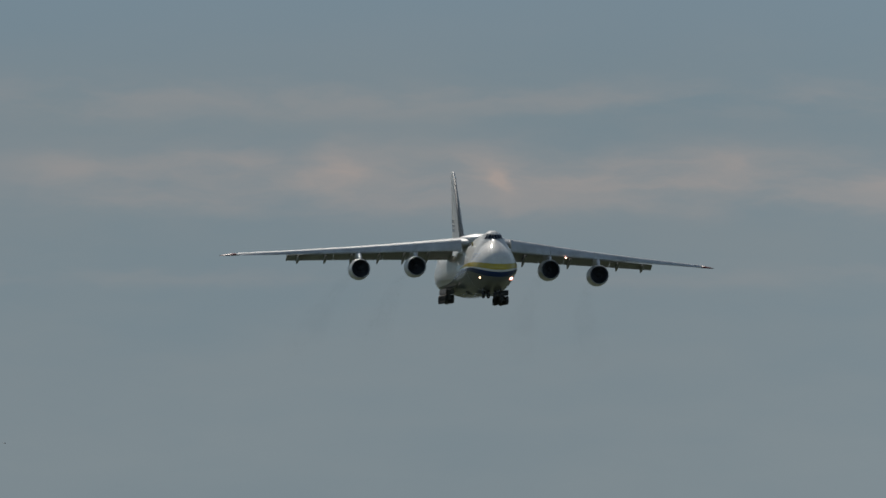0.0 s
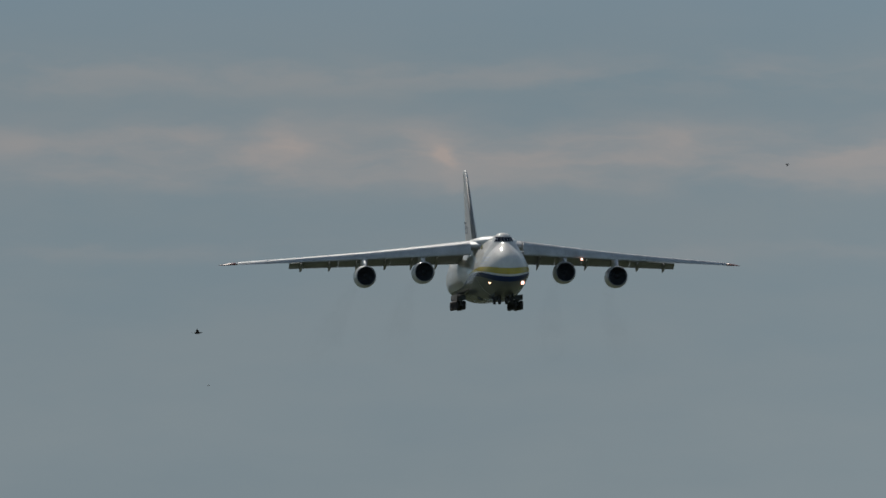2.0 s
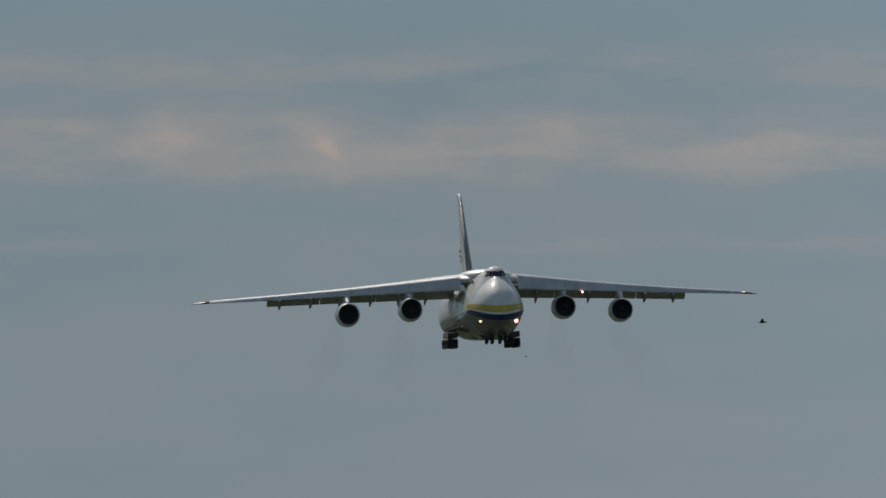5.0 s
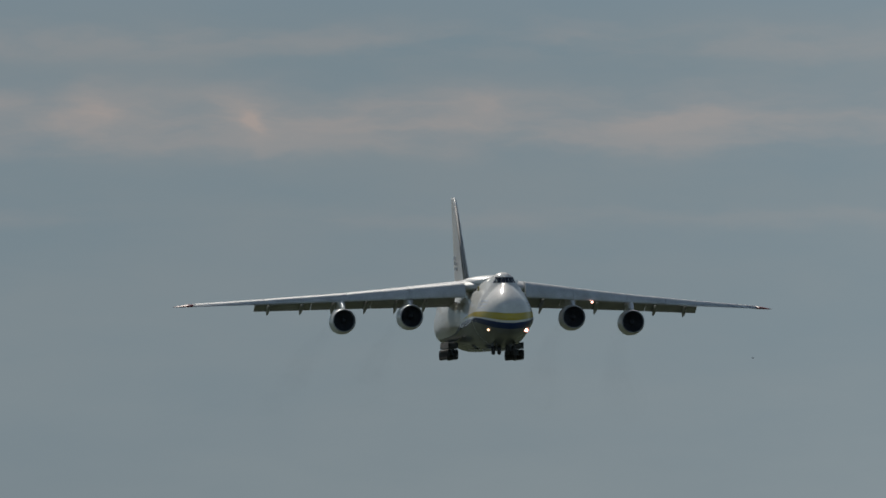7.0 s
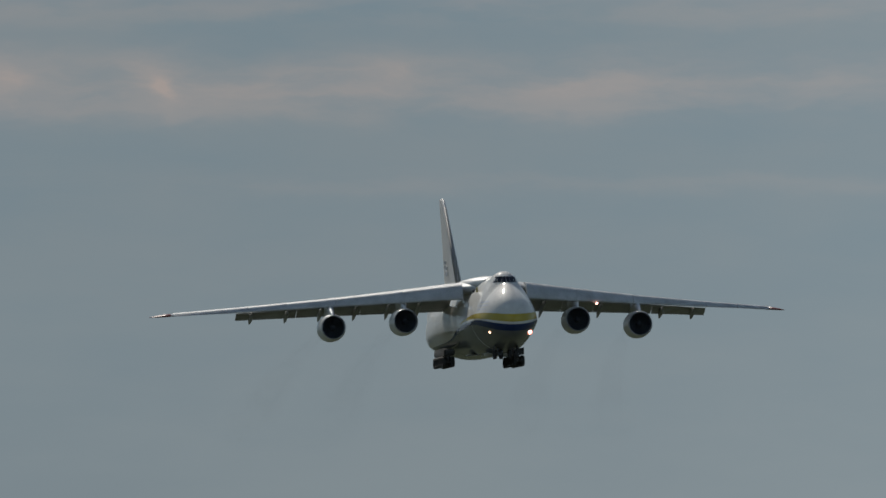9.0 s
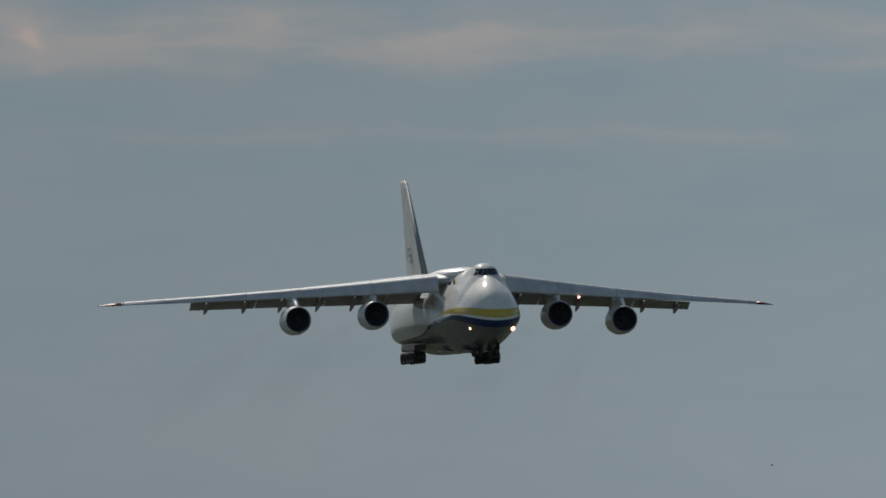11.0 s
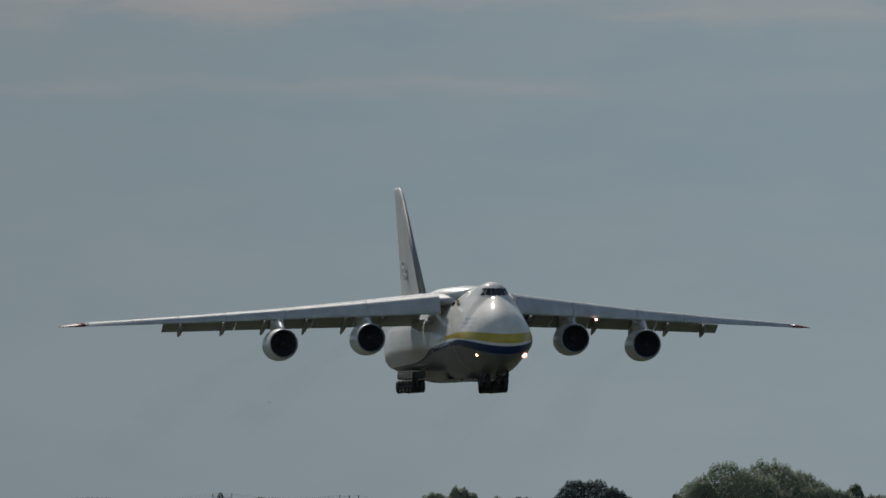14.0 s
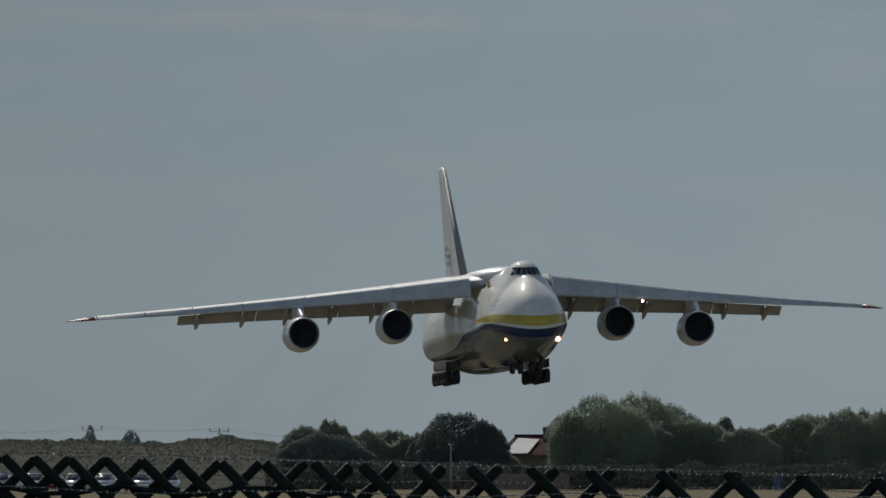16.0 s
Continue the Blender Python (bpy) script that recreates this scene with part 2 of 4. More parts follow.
def haze_mat(name, alpha):
    """Thin brown smoke: mostly clear, broken up by soft noise."""
    m = bpy.data.materials.new(name)
    m.use_nodes = True
    nt = m.node_tree
    nt.nodes.remove(nt.nodes["Principled BSDF"])
    df, tr, mx = nt.nodes.new("ShaderNodeBsdfDiffuse"), nt.nodes.new("ShaderNodeBsdfTransparent"), nt.nodes.new("ShaderNodeMixShader")
    df.inputs[0].default_value = (0.075, 0.06, 0.02, 1)
    tc, ns, mr = nt.nodes.new("ShaderNodeTexCoord"), nt.nodes.new("ShaderNodeTexNoise"), nt.nodes.new("ShaderNodeMapRange")
    mp = nt.nodes.new("ShaderNodeMapping")
    mp.inputs["Scale"].default_value = (0.25, 0.03, 0.25)
    ns.inputs["Scale"].default_value, ns.inputs["Detail"].default_value = 1.0, 2
    nt.links.new(tc.outputs["Object"], mp.inputs[0])
    nt.links.new(mp.outputs[0], ns.inputs["Vector"])
    mr.inputs[1].default_value, mr.inputs[2].default_value = 0.3, 0.7
    mr.inputs[4].default_value = alpha
    nt.links.new(ns.outputs[0], mr.inputs[0])
    nt.links.new(mr.outputs[0], mx.inputs[0])
    nt.links.new(tr.outputs[0], mx.inputs[1])
    nt.links.new(df.outputs[0], mx.inputs[2])
    nt.links.new(mx.outputs[0], nt.nodes["Material Output"].inputs[0])
    return m


M_SMOKE = [haze_mat("exhaust_haze", a) for a in (0.010, 0.008, 0.007)]
M_FIELD = mat("green_field", (0.070, 0.082, 0.055), 1.0, vary=0.35, scale=0.02, bump=0.4, spec=0.0)
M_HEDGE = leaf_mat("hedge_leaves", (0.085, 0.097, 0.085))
M_SCRUB_LEAF = leaf_mat("scrub_leaves", (0.14, 0.142, 0.118))
M_GRASS = mat("dry_grass", (0.165, 0.145, 0.10), 1.0, vary=0.35, scale=0.05, bump=0.5, spec=0.0)
M_SCRUB = mat("scrub_slope", (0.085, 0.086, 0.072), 1.0, vary=0.45, scale=0.25, bump=0.6, spec=0.0)
# tree leaves paler and greyer than foliage, with distance haze in the colour
M_LEAF = leaf_mat("leaves_green_hazed", (0.30, 0.335, 0.25))
M_LEAF_DARK = leaf_mat("leaves_dark_hazed", (0.18, 0.205, 0.19))
M_LEAF_GREY = leaf_mat("leaves_olive_hazed", (0.31, 0.33, 0.26))
M_BARK = mat("bark", (0.10, 0.08, 0.06), 0.9, vary=0.3, scale=3, bump=0.5)
# poles and cables coloured light grey to carry the haze of the distance
M_POLE = mat("haze_pale_pole_timber", (0.27, 0.26, 0.25), 0.9, vary=0.2, scale=2, spec=0.1)
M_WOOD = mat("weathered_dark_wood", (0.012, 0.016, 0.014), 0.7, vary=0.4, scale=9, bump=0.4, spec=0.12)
M_WIRE = mat("dull_wire", (0.10, 0.10, 0.10), 0.6, 0.3, vary=0.3, scale=20)
M_BARB_GLINT = mat("pale_glint_barbs", (0.55, 0.54, 0.51), 0.4, 0.2, vary=0.3, scale=20)
M_CABLE = mat("black_cable_sheath", (0.01, 0.012, 0.012), 0.85, vary=0.2, scale=6, spec=0.1)
M_TILE = mat("red_roof_tiles", (0.080, 0.036, 0.033), 0.9, vary=0.3, scale=1.2, spec=0.08)
M_PALE = mat("glint_pale_roof_sheet", (0.80, 0.77, 0.70), 0.36, vary=0.1, scale=0.8)
M_BRICK = mat("brown_brick", (0.17, 0.12, 0.09), 0.85, vary=0.25, scale=2)
M_CAR_SILVER = mat("silver_car_paint", (0.55, 0.55, 0.53), 0.18, 0.5, vary=0.05, coat=0.8)
M_CAR_RED = mat("dark_red_car_paint", (0.16, 0.02, 0.02), 0.2, 0.2, vary=0.05, coat=0.8)
M_RUST = mat("rusty_red_paint", (0.06, 0.018, 0.018), 0.7, vary=0.3, scale=4)
M_BLUE = mat("blue_paint", (0.03, 0.06, 0.12), 0.5, vary=0.2)
M_FEATHER = mat("black_feathers", (0.02, 0.02, 0.022), 0.7, vary=0.3, scale=8)


# ---- mesh helpers ----
def part(name, bm, material, parent, label="", smooth=True, at=None):
    """Link a bmesh as one mesh object under a thing or a part."""
    me = bpy.data.meshes.new(name)
    bm.normal_update()
    bm.to_mesh(me)
    bm.free()
    me.materials.append(material)
    if smooth:
        me.polygons.foreach_set("use_smooth", [True] * len(me.polygons))
    ob = new(name, me)
    ob.parent = parent
    if at is not None:
        ob.matrix_local = at
    if label:
        ob["label"] = label
    return ob


def thing(name, m, label, category, group="", kind=""):
    ob = new(name)
    ob.matrix_world = m
    return tagged(ob, label, category, group, kind)


def loft(bm, rings, close=True, caps=True):
    """Skin a list of rings (equal numbers of points)."""
    vs = [[bm.verts.new(p) for p in r] for r in rings]
    n = len(vs[0])
    for a, b in zip(vs, vs[1:]):
        for i in range(n if close else n - 1):
            j = (i + 1) % n
            bm.faces.new((a[i], a[j], b[j], b[i]))
    if caps and close:
        bm.faces.new(list(reversed(vs[0])))
        bm.faces.new(vs[-1])
    bmesh.ops.recalc_face_normals(bm, faces=bm.faces)
    return bm


def tube(bm, pts, radii, n=10, caps=True):
    """A round tube along a line of points."""
    rings = []
    pts = [Vector(p) for p in pts]
    for i, p in enumerate(pts):
        d = (pts[min(i + 1, len(pts) - 1)] - pts[max(i - 1, 0)]).normalized()
        a = d.orthogonal().normalized() if abs(d.z) > 0.9 else d.cross(Vector((0, 0, 1))).normalized()
        b = d.cross(a)
        r = radii[i] if isinstance(radii, (list, tuple)) else radii
        rings.append([p + (a * math.cos(t) + b * math.sin(t)) * r for t in (2 * math.pi * k / n for k in range(n))])
    return loft(bm, rings, caps=caps)


def box(bm, c, size, bevel=0.0):
    r = bmesh.ops.create_cube(bm, size=1.0)
    for v in r["verts"]:
        v.co = Vector((v.co.x * size[0] + c[0], v.co.y * size[1] + c[1], v.co.z * size[2] + c[2]))
    if bevel:
        es = list({e for v in r["verts"] for e in v.link_edges})
        bmesh.ops.bevel(bm, geom=es, offset=bevel, segments=2, affect="EDGES", profile=0.5)
    return bm


def lathe(bm, profile, n=32, axis="y"):
    """Turn (along, radius) pairs round the y axis."""
    rings = [[(r * math.cos(t), y, r * math.sin(t)) for t in (2 * math.pi * k / n for k in range(n))] for y, r in profile]
    return loft(bm, rings, caps=False)


# ---- ground ----
def build_ground():
    bm = bmesh.new()
    # one sheet with finer rows near the fence
    ys = [-300, -60, 0, 30, 60, 90, 150, 300, 600, 1000, 1300, 1500, 1700, 2000, 2600, 3400, 4600]
    xs = [-2500, -1200, -500, -200, -80, -30, 0, 30, 80, 200, 500, 1200, 2500]
    vs = [[bm.verts.new((x, y, 0)) for x in xs] for y in ys]
    for a, b in zip(vs, vs[1:]):
        for i in range(len(xs) - 1):
            bm.faces.new((a[i], a[i + 1], b[i + 1], b[i]))
    g = part("ground", bm, M_FIELD, None, smooth=False)
    tagged(g, "flat green and brown fields round the airfield", "ground", kind="structure")
    bm = bmesh.new()
    ys, xs = (800, 1000, 1200, 1400, 1550, 1700), (-420, -200, -60, 60, 200, 420)
    vs = [[bm.verts.new((x + 8 * math.sin(y * 0.7 + x), y, 0.02)) for x in xs] for y in ys]
    for a, b in zip(vs, vs[1:]):
        for i in range(len(xs) - 1):
            bm.faces.new((a[i], a[i + 1], b[i + 1], b[i]))
    g = part("ground_dry_grass", bm, M_GRASS, None, smooth=False)
    tagged(g, "strip of dry yellow airfield grass before the hedge", "ground", kind="structure")


build_ground()


# ---- the aircraft: x across, y aft (station - 30), z over the wheels ----
def top_power(s):
    """Roundness of the upper half: full over the nose, a narrow ridge at the cockpit, full again aft."""
    return 2.0 - 0.64 * min(1.0, max(0.0, (s - 1.5) / 5.0)) + 0.70 * min(1.0, max(0.0, (s - 10.0) / 10.0))


def low_power(s):
    """Roundness of the lower half: a cut-away chin that fills out aft."""
    return 1.6 + 0.75 * min(1.0, max(0.0, (s - 7.0) / 9.0))


def section(s, hw, zt, zb, z):
    """Half width at a height: the pear-shaped body or the cockpit hump on top of it."""
    zc = zb + 0.40 * (zt - zb)
    e, h = (top_power(s), zt - zc) if z > zc else (low_power(s), zc - zb)
    x = hw * max(0.0, 1 - min(1.0, abs(z - zc) / h) ** e) ** (1 / e)
    hump = 1.5 * min(1.0, max(0.0, (s - 5.6) / 1.7))
    if hump and z > zt - 1.7:
        x = max(x, hump * max(0.0, 1 - ((z - zt + 1.7) / 1.7) ** 2.2) ** (1 / 2.2))
    return x


def superring(y, hw, zt, zb, n=64):
    """One cross-section of the fuselage."""
    zc = zb + 0.40 * (zt - zb)
    out = []
    for k in range(n):
        t = 2 * math.pi * k / n
        c, s = math.cos(t), math.sin(t)
        z = zc + ((zt - zc) if s > 0 else (zc - zb)) * s
        out.append((math.copysign(section(y + 30, hw, zt, zb, z), c) if abs(c) > 1e-6 else 0.0, y, z))
    return out


STATIONS = (
    (0.0, 0.10, 4.75, 4.45), (0.25, 0.95, 5.65, 3.75), (0.8, 1.62, 6.45, 3.15), (1.6, 2.20, 7.12, 2.65),
    (2.8, 2.72, 7.78, 2.35), (4.0, 3.08, 8.32, 2.10), (5.2, 3.34, 8.74, 1.88), (6.0, 3.45, 8.98, 1.72), (6.5, 3.52, 9.34, 1.64),
    (7.1, 3.58, 9.90, 1.52), (7.7, 3.62, 10.20, 1.42), (8.8, 3.67, 10.32, 1.28),
    (10.5, 3.70, 10.26, 1.10), (13.0, 3.72, 9.98, 1.02),
    (16.0, 3.74, 9.90, 1.0), (22.0, 3.75, 9.80, 1.0), (30.0, 3.75, 9.80, 1.0), (38.0, 3.75, 9.75, 1.05),
    (43.0, 3.75, 9.72, 1.35), (48.0, 3.72, 9.66, 2.20), (52.0, 3.48, 9.58, 3.40), (57.0, 2.80, 9.42, 4.90), (62.0, 1.90, 9.20, 6.35),
    (66.0, 0.95, 8.85, 7.30), (68.3, 0.30, 8.50, 7.90), (69.0, 0.06, 8.25, 8.10),
)


def half_width(s, z):
    """How far out the fuselage reaches at a station and height."""
    for a, b in zip(STATIONS, STATIONS[1:]):
        if a[0] <= s <= b[0]:
            f = (s - a[0]) / (b[0] - a[0])
            hw, zt, zb = (a[i] + f * (b[i] - a[i]) for i in (1, 2, 3))
            break
    return section(s, hw, zt, zb, z)


def airfoil(chord, thick, n=12):
    """Closed outline in (along, up), leading edge at 0."""
    up, lo = [], []
    for k in range(n + 1):
        x = 0.5 * (1 - math.cos(math.pi * k / n))
        t = 5 * thick * (0.2969 * math.sqrt(x) - 0.126 * x - 0.3516 * x * x + 0.2843 * x ** 3 - 0.1036 * x ** 4)
        c = 0.02 * math.sin(math.pi * x)
        up.append((x * chord, (c + t) * chord))
        lo.append((x * chord, (c - t) * chord))
    return up + lo[-2:0:-1]


WING = ((0.0, 15.8, 13.6, 8.78, 0.112), (3.6, 18.0, 12.6, 8.64, 0.108), (12.0, 23.6, 9.6, 8.00, 0.098),
        (18.0, 27.6, 7.7, 7.57, 0.096), (26.4, 33.3, 5.9, 7.07, 0.092), (34.8, 38.9, 4.2, 6.64, 0.085))


def wing_at(x):
    x = abs(x)
    for a, b in zip(WING, WING[1:]):
        if a[0] <= x <= b[0] or b is WING[-1]:
            f = (x - a[0]) / (b[0] - a[0])
            return tuple(a[i] + f * (b[i] - a[i]) for i in range(1, 5))


def wing_skin(side):
    bm = bmesh.new()
    rings = []
    for k in range(15):
        x = 34.8 * k / 14
        le, ch, z, th = wing_at(x)
        # the cove behind 78 % of the chord is taken by the flaps inboard
        cut = 0.80 if x < 27.4 else 1.0
        rings.append([(side * x, le - 30 + min(a, cut * ch), z + (h if a <= cut * ch else 0.01 * ch)) for a, h in airfoil(ch, th)])
    return loft(bm, rings)


def span_panel(side, x0, x1, fn, n=8):
    bm = bmesh.new()
    rings = [fn(side, x0 + (x1 - x0) * k / n) for k in range(n + 1)]
    loft(bm, rings, caps=False)
    for r in (rings[0], rings[-1]):       # end plates with edges of their own
        bm.faces.new([bm.verts.new(q) for q in r])
    return bm


def slat_ring(side, x):
    """Drooped leading-edge slat: a curved shell ahead of and under the nose of the wing."""
    le, ch, z, th = wing_at(x)
    d, b = 0.115 * ch + 0.25, max(0.16, 0.135 * (ch - 3.2))
    pts = [(0.16 * ch, 0.064 * ch), (0.03 * ch, 0.058 * ch), (-0.35 * d, 0.046 * ch), (-0.60 * d, 0.024 * ch), (-0.76 * d, -0.20 * b), (-0.88 * d, -0.52 * b), (-0.93 * d, -0.82 * b),
           (-0.86 * d, -b), (-0.55 * d, -0.90 * b), (-0.30 * d, -0.30 * b), (0.0, -0.004 * ch), (0.12 * ch, 0.03 * ch)]
    return [(side * x, le - 30 + a, z + h) for a, h in pts]


def flap_ring(drop, out, frac):
    def ring(side, x):
        le, ch, z, th = wing_at(x)
        c = frac * ch
        y0, z0 = le - 30 + out * ch, z - 0.03 * ch - drop * 0.2 - (0.095 * ch if out > 0.9 else 0)
        ca, sa = math.cos(drop), math.sin(drop)
        return [(side * x, y0 + a * ca + h * sa, z0 - a * sa + h * ca) for a, h in airfoil(c, 0.16, 6)]
    return ring


def engine(parent, x, s, z, drift):
    """A turbofan on its pylon; origin at the intake's centre."""
    e = new("engine")
    e.parent = parent
    e.matrix_local = pose(x, s - 30, z, -1.5, 0, 0)
    e["label"] = "grey high-bypass turbofan with a dark intake"
    bm = bmesh.new()
    lathe(bm, [(0.12, 1.39), (0.5, 1.46), (1.2, 1.53), (2.4, 1.57), (3.8, 1.52), (4.8, 1.38), (5.3, 1.27), (5.32, 1.20), (4.0, 1.26)], 40)
    part("cowl", bm, M_NACELLE, e)
    bm = bmesh.new()
    lathe(bm, [(0.12, 1.40), (0.02, 1.36), (0.0, 1.32), (0.06, 1.28), (0.25, 1.26)])
    part("intake_lip", bm, M_LIP, e, "worn metal intake lip")
    bm = bmesh.new()
    lathe(bm, [(0.25, 1.26), (0.8, 1.24), (1.5, 1.24), (1.52, 0.0)])
    part("intake_duct", bm, M_DUCT, e)
    bm = bmesh.new()
    lathe(bm, [(0.75, 0.02), (0.85, 0.14), (1.1, 0.28), (1.4, 0.36), (1.48, 0.36)], 20)
    part("spinner", bm, M_FAN, e)
    bm = bmesh.new()
    for k in range(28):
        t = 2 * math.pi * k / 28
        c, q = math.cos(t), math.sin(t)
        c2, q2 = math.cos(t + 0.15), math.sin(t + 0.15)
        v = [bm.verts.new(p) for p in ((0.34 * c, 1.28, 0.34 * q), (1.22 * c, 1.22, 1.22 * q), (1.22 * c2, 1.44, 1.22 * q2), (0.34 * c2, 1.42, 0.34 * q2))]
        bm.faces.new(v)
    part("fan", bm, M_FAN, e, smooth=False)
    bm = bmesh.new()
    lathe(bm, [(3.9, 1.0), (5.0, 0.98), (6.0, 0.82), (6.9, 0.62), (6.92, 0.52), (5.8, 0.5)])
    part("core_cowl", bm, M_STEEL, e)
    bm = bmesh.new()
    lathe(bm, [(5.8, 0.42), (6.8, 0.40), (7.4, 0.20), (7.7, 0.02)], 20)
    part("exhaust_cone", bm, M_STEEL, e)
    # pylon, from the top of the cowl back and up to the wing
    le, ch, zw, th = wing_at(x)
    bm = bmesh.new()
    y1, zu = le - s, zw - z
    rings = []
    for yy, w, zl, zh in ((0.35, 0.06, 1.38, 1.44), (0.9, 0.20, 1.42, 1.74), (1.7, 0.30, 1.46, 2.12), (0.75 * y1, 0.36, 1.46, 0.4 * 2.12 + 0.6 * zu),
                          (y1 + 0.3, 0.38, 1.40, zu - 0.12), (y1 + 0.35 * ch, 0.36, 0.95, zu - 0.2), (y1 + 0.62 * ch, 0.10, zu - 0.9, zu - 0.3)):
        zm = (zl + zh) / 2
        rings.append([(-w * 0.8, yy, zl), (w * 0.8, yy, zl), (w, yy, zm), (w * 0.7, yy, zh - 0.04), (0, yy, zh), (-w * 0.7, yy, zh - 0.04), (-w, yy, zm)])
    loft(bm, rings)
    part("pylon", bm, M_NACELLE, e)
    # thin brown exhaust haze trailing off behind, in nested veils
    for veil, m in zip((0.55, 0.8, 1.0), M_SMOKE):
        bm = bmesh.new()
        pts, rad = [], []
        for k in range(9):
            f = k / 8
            pts.append((drift[0] * f ** 1.2, 7 + 150 * f, drift[1] * f ** 1.2))
            rad.append((0.5 + 2.7 * f) * veil)
        tube(bm, pts, rad, 20, caps=False)
        part("exhaust_haze", bm, m, e, "faint brown exhaust haze")
    return e


def wheel(parent, x, y, z, r, w):
    bm = bmesh.new()
    prof = [(-0.30 * w, 0.55 * r), (-0.46 * w, 0.62 * r), (-0.5 * w, 0.80 * r), (-0.42 * w, 0.94 * r), (-0.2 * w, r), (0.2 * w, r),
            (0.42 * w, 0.94 * r), (0.5 * w, 0.80 * r), (0.46 * w, 0.62 * r), (0.30 * w, 0.55 * r)]
    lathe(bm, prof, 24)
    t = part("tyre", bm, M_TYRE, parent, at=pose(x, y, z, 0, 0, 90))
    bm = bmesh.new()
    lathe(bm, [(-0.28 * w, 0.0), (-0.30 * w, 0.2 * r), (-0.26 * w, 0.56 * r), (0.26 * w, 0.56 * r), (0.30 * w, 0.2 * r), (0.28 * w, 0.0)], 18)
    part("hub", bm, M_HUB, t)
    return t


def gear_leg(parent, x, s, r, w, half, top, foot, side):
    """A twin-wheel leg: strut, axle, brace, wheels."""
    g = new("landing_gear_leg")
    g.parent = parent
    g.matrix_local = pose(x, s - 30, 0)
    zc = foot + r
    bm = bmesh.new()
    tube(bm, [(0, 0, zc), (0, 0, zc + 0.5 * (top - zc)), (0, -0.05, top)], [0.10, 0.10, 0.17], 12)
    part("strut", bm, M_STEEL, g)
    bm = bmesh.new()
    tube(bm, [(-half - 0.1, 0, zc), (half + 0.1, 0, zc)], 0.085, 10)
    part("axle", bm, M_STEEL, g)
    bm = bmesh.new()
    tube(bm, [(0, 0, zc + 0.25), (-0.55 * side, 0.75, top)], 0.06, 8)
    part("brace", bm, M_STEEL, g)
    wheel(g, -half, 0, zc, r, w)
    wheel(g, half, 0, zc, r, w)
    return g


def build_aircraft():
    p = thing("cargo_aircraft", pose(4.58, 1617.1, 9.53), "white four-engine cargo jet with yellow and blue bands, gear down", "aircraft")
    bm = bmesh.new()
    loft(bm, [superring(s - 30, hw, zt, zb) for s, hw, zt, zb in STATIONS])
    fus = part("fuselage", bm, M_BODY, p, "white fuselage with yellow and blue bands and a grey belly darkened for shade")
    # cockpit windscreen: six dark panes wrapped round the brow
    for k in range(6):
        a0, a1 = -1.38 + k * 0.46 + 0.022, -1.38 + (k + 1) * 0.46 - 0.022
        bm = bmesh.new()
        rows = []
        for f in (0, 0.5, 1):
            for zz in (8.98, 9.66):
                x = (a0 + f * (a1 - a0)) * (1.12 if zz < 9.3 else 0.80)
                # station on the brow at this height and offset
                s = 5.0
                while s < 10 and half_width(s, zz) < abs(x):
                    s += 0.02
                rows.append(Vector((x, s - 30 - 0.05, zz + 0.02)))
        v = [bm.verts.new(q) for q in rows]
        for i in (0, 2):
            bm.faces.new((v[i], v[i + 2], v[i + 3], v[i + 1]))
        r = bmesh.ops.extrude_face_region(bm, geom=list(bm.faces))
        for q in r["geom"]:
            if isinstance(q, bmesh.types.BMVert):
                q.co.y += 0.12
        bmesh.ops.recalc_face_normals(bm, faces=bm.faces)
        part("windscreen_pane", bm, M_GLASS, fus, "dark cockpit glass", smooth=False)
    # seam of the lifting nose, a raised strip round the section
    for s0, r in ((9.6, 0.02),):
        bm = bmesh.new()
        for a, b in zip(STATIONS, STATIONS[1:]):
            if a[0] <= s0 < b[0]:
                f = (s0 - a[0]) / (b[0] - a[0])
                ring = superring(s0 - 30, *(a[i] + f * (b[i] - a[i]) for i in (1, 2, 3)), n=64)
        rows = []
        for q in ring:
            d = Vector((q[0], 0, q[2] - 4.6)).normalized()
            c = Vector(q)
            rows.append([c + d * 0.012 + Vector((0, -r, 0)), c + d * 0.012 + Vector((0, r, 0)), c - d * 0.05 + Vector((0, r, 0)), c - d * 0.05 + Vector((0, -r, 0))])
        loft(bm, rows + rows[:1], caps=False)
        part("panel_seam", bm, M_SEAM, fus, "thin grey panel seam", smooth=False)
    # main-gear fairings along the lower flanks
    for side in (-1, 1):
        bm = bmesh.new()
        rings = []
        for s, w, zt, zb in ((16.0, 0.02, 6.0, 3.0), (22.0, 0.40, 6.7, 2.7), (28.0, 0.95, 7.1, 2.3), (34.0, 1.45, 7.3, 2.0), (40.0, 1.60, 7.3, 2.0),
                             (46.0, 1.1, 6.6, 2.5), (52.0, 0.05, 5.0, 3.4)):
            half = [math.pi * (k / 16 - 0.5) for k in range(17)]
            ring = [(side * (3.3 + w * math.cos(t) ** 0.9), s - 30, 0.44 * zt + 0.56 * zb + ((zt - zb) * (0.56 if t > 0 else 0.44)) * math.sin(t)) for t in half]
            rings.append(ring + [(side * 2.6, s - 30, zt - 0.3), (side * 2.6, s - 30, zb + 0.3)])
        loft(bm, rings)
        part("gear_fairing", bm, M_BODY, p, "bulged white gear fairing")
        for k, s in enumerate((27.0, 29.0, 31.0, 33.0, 35.0)):       # open doors hanging under the fairing
            bm = bmesh.new()
            box(bm, (side * (4.62 - 0.03 * k), s - 30 + 1.2, 1.75), (0.07, 1.6, 0.8), 0.03)
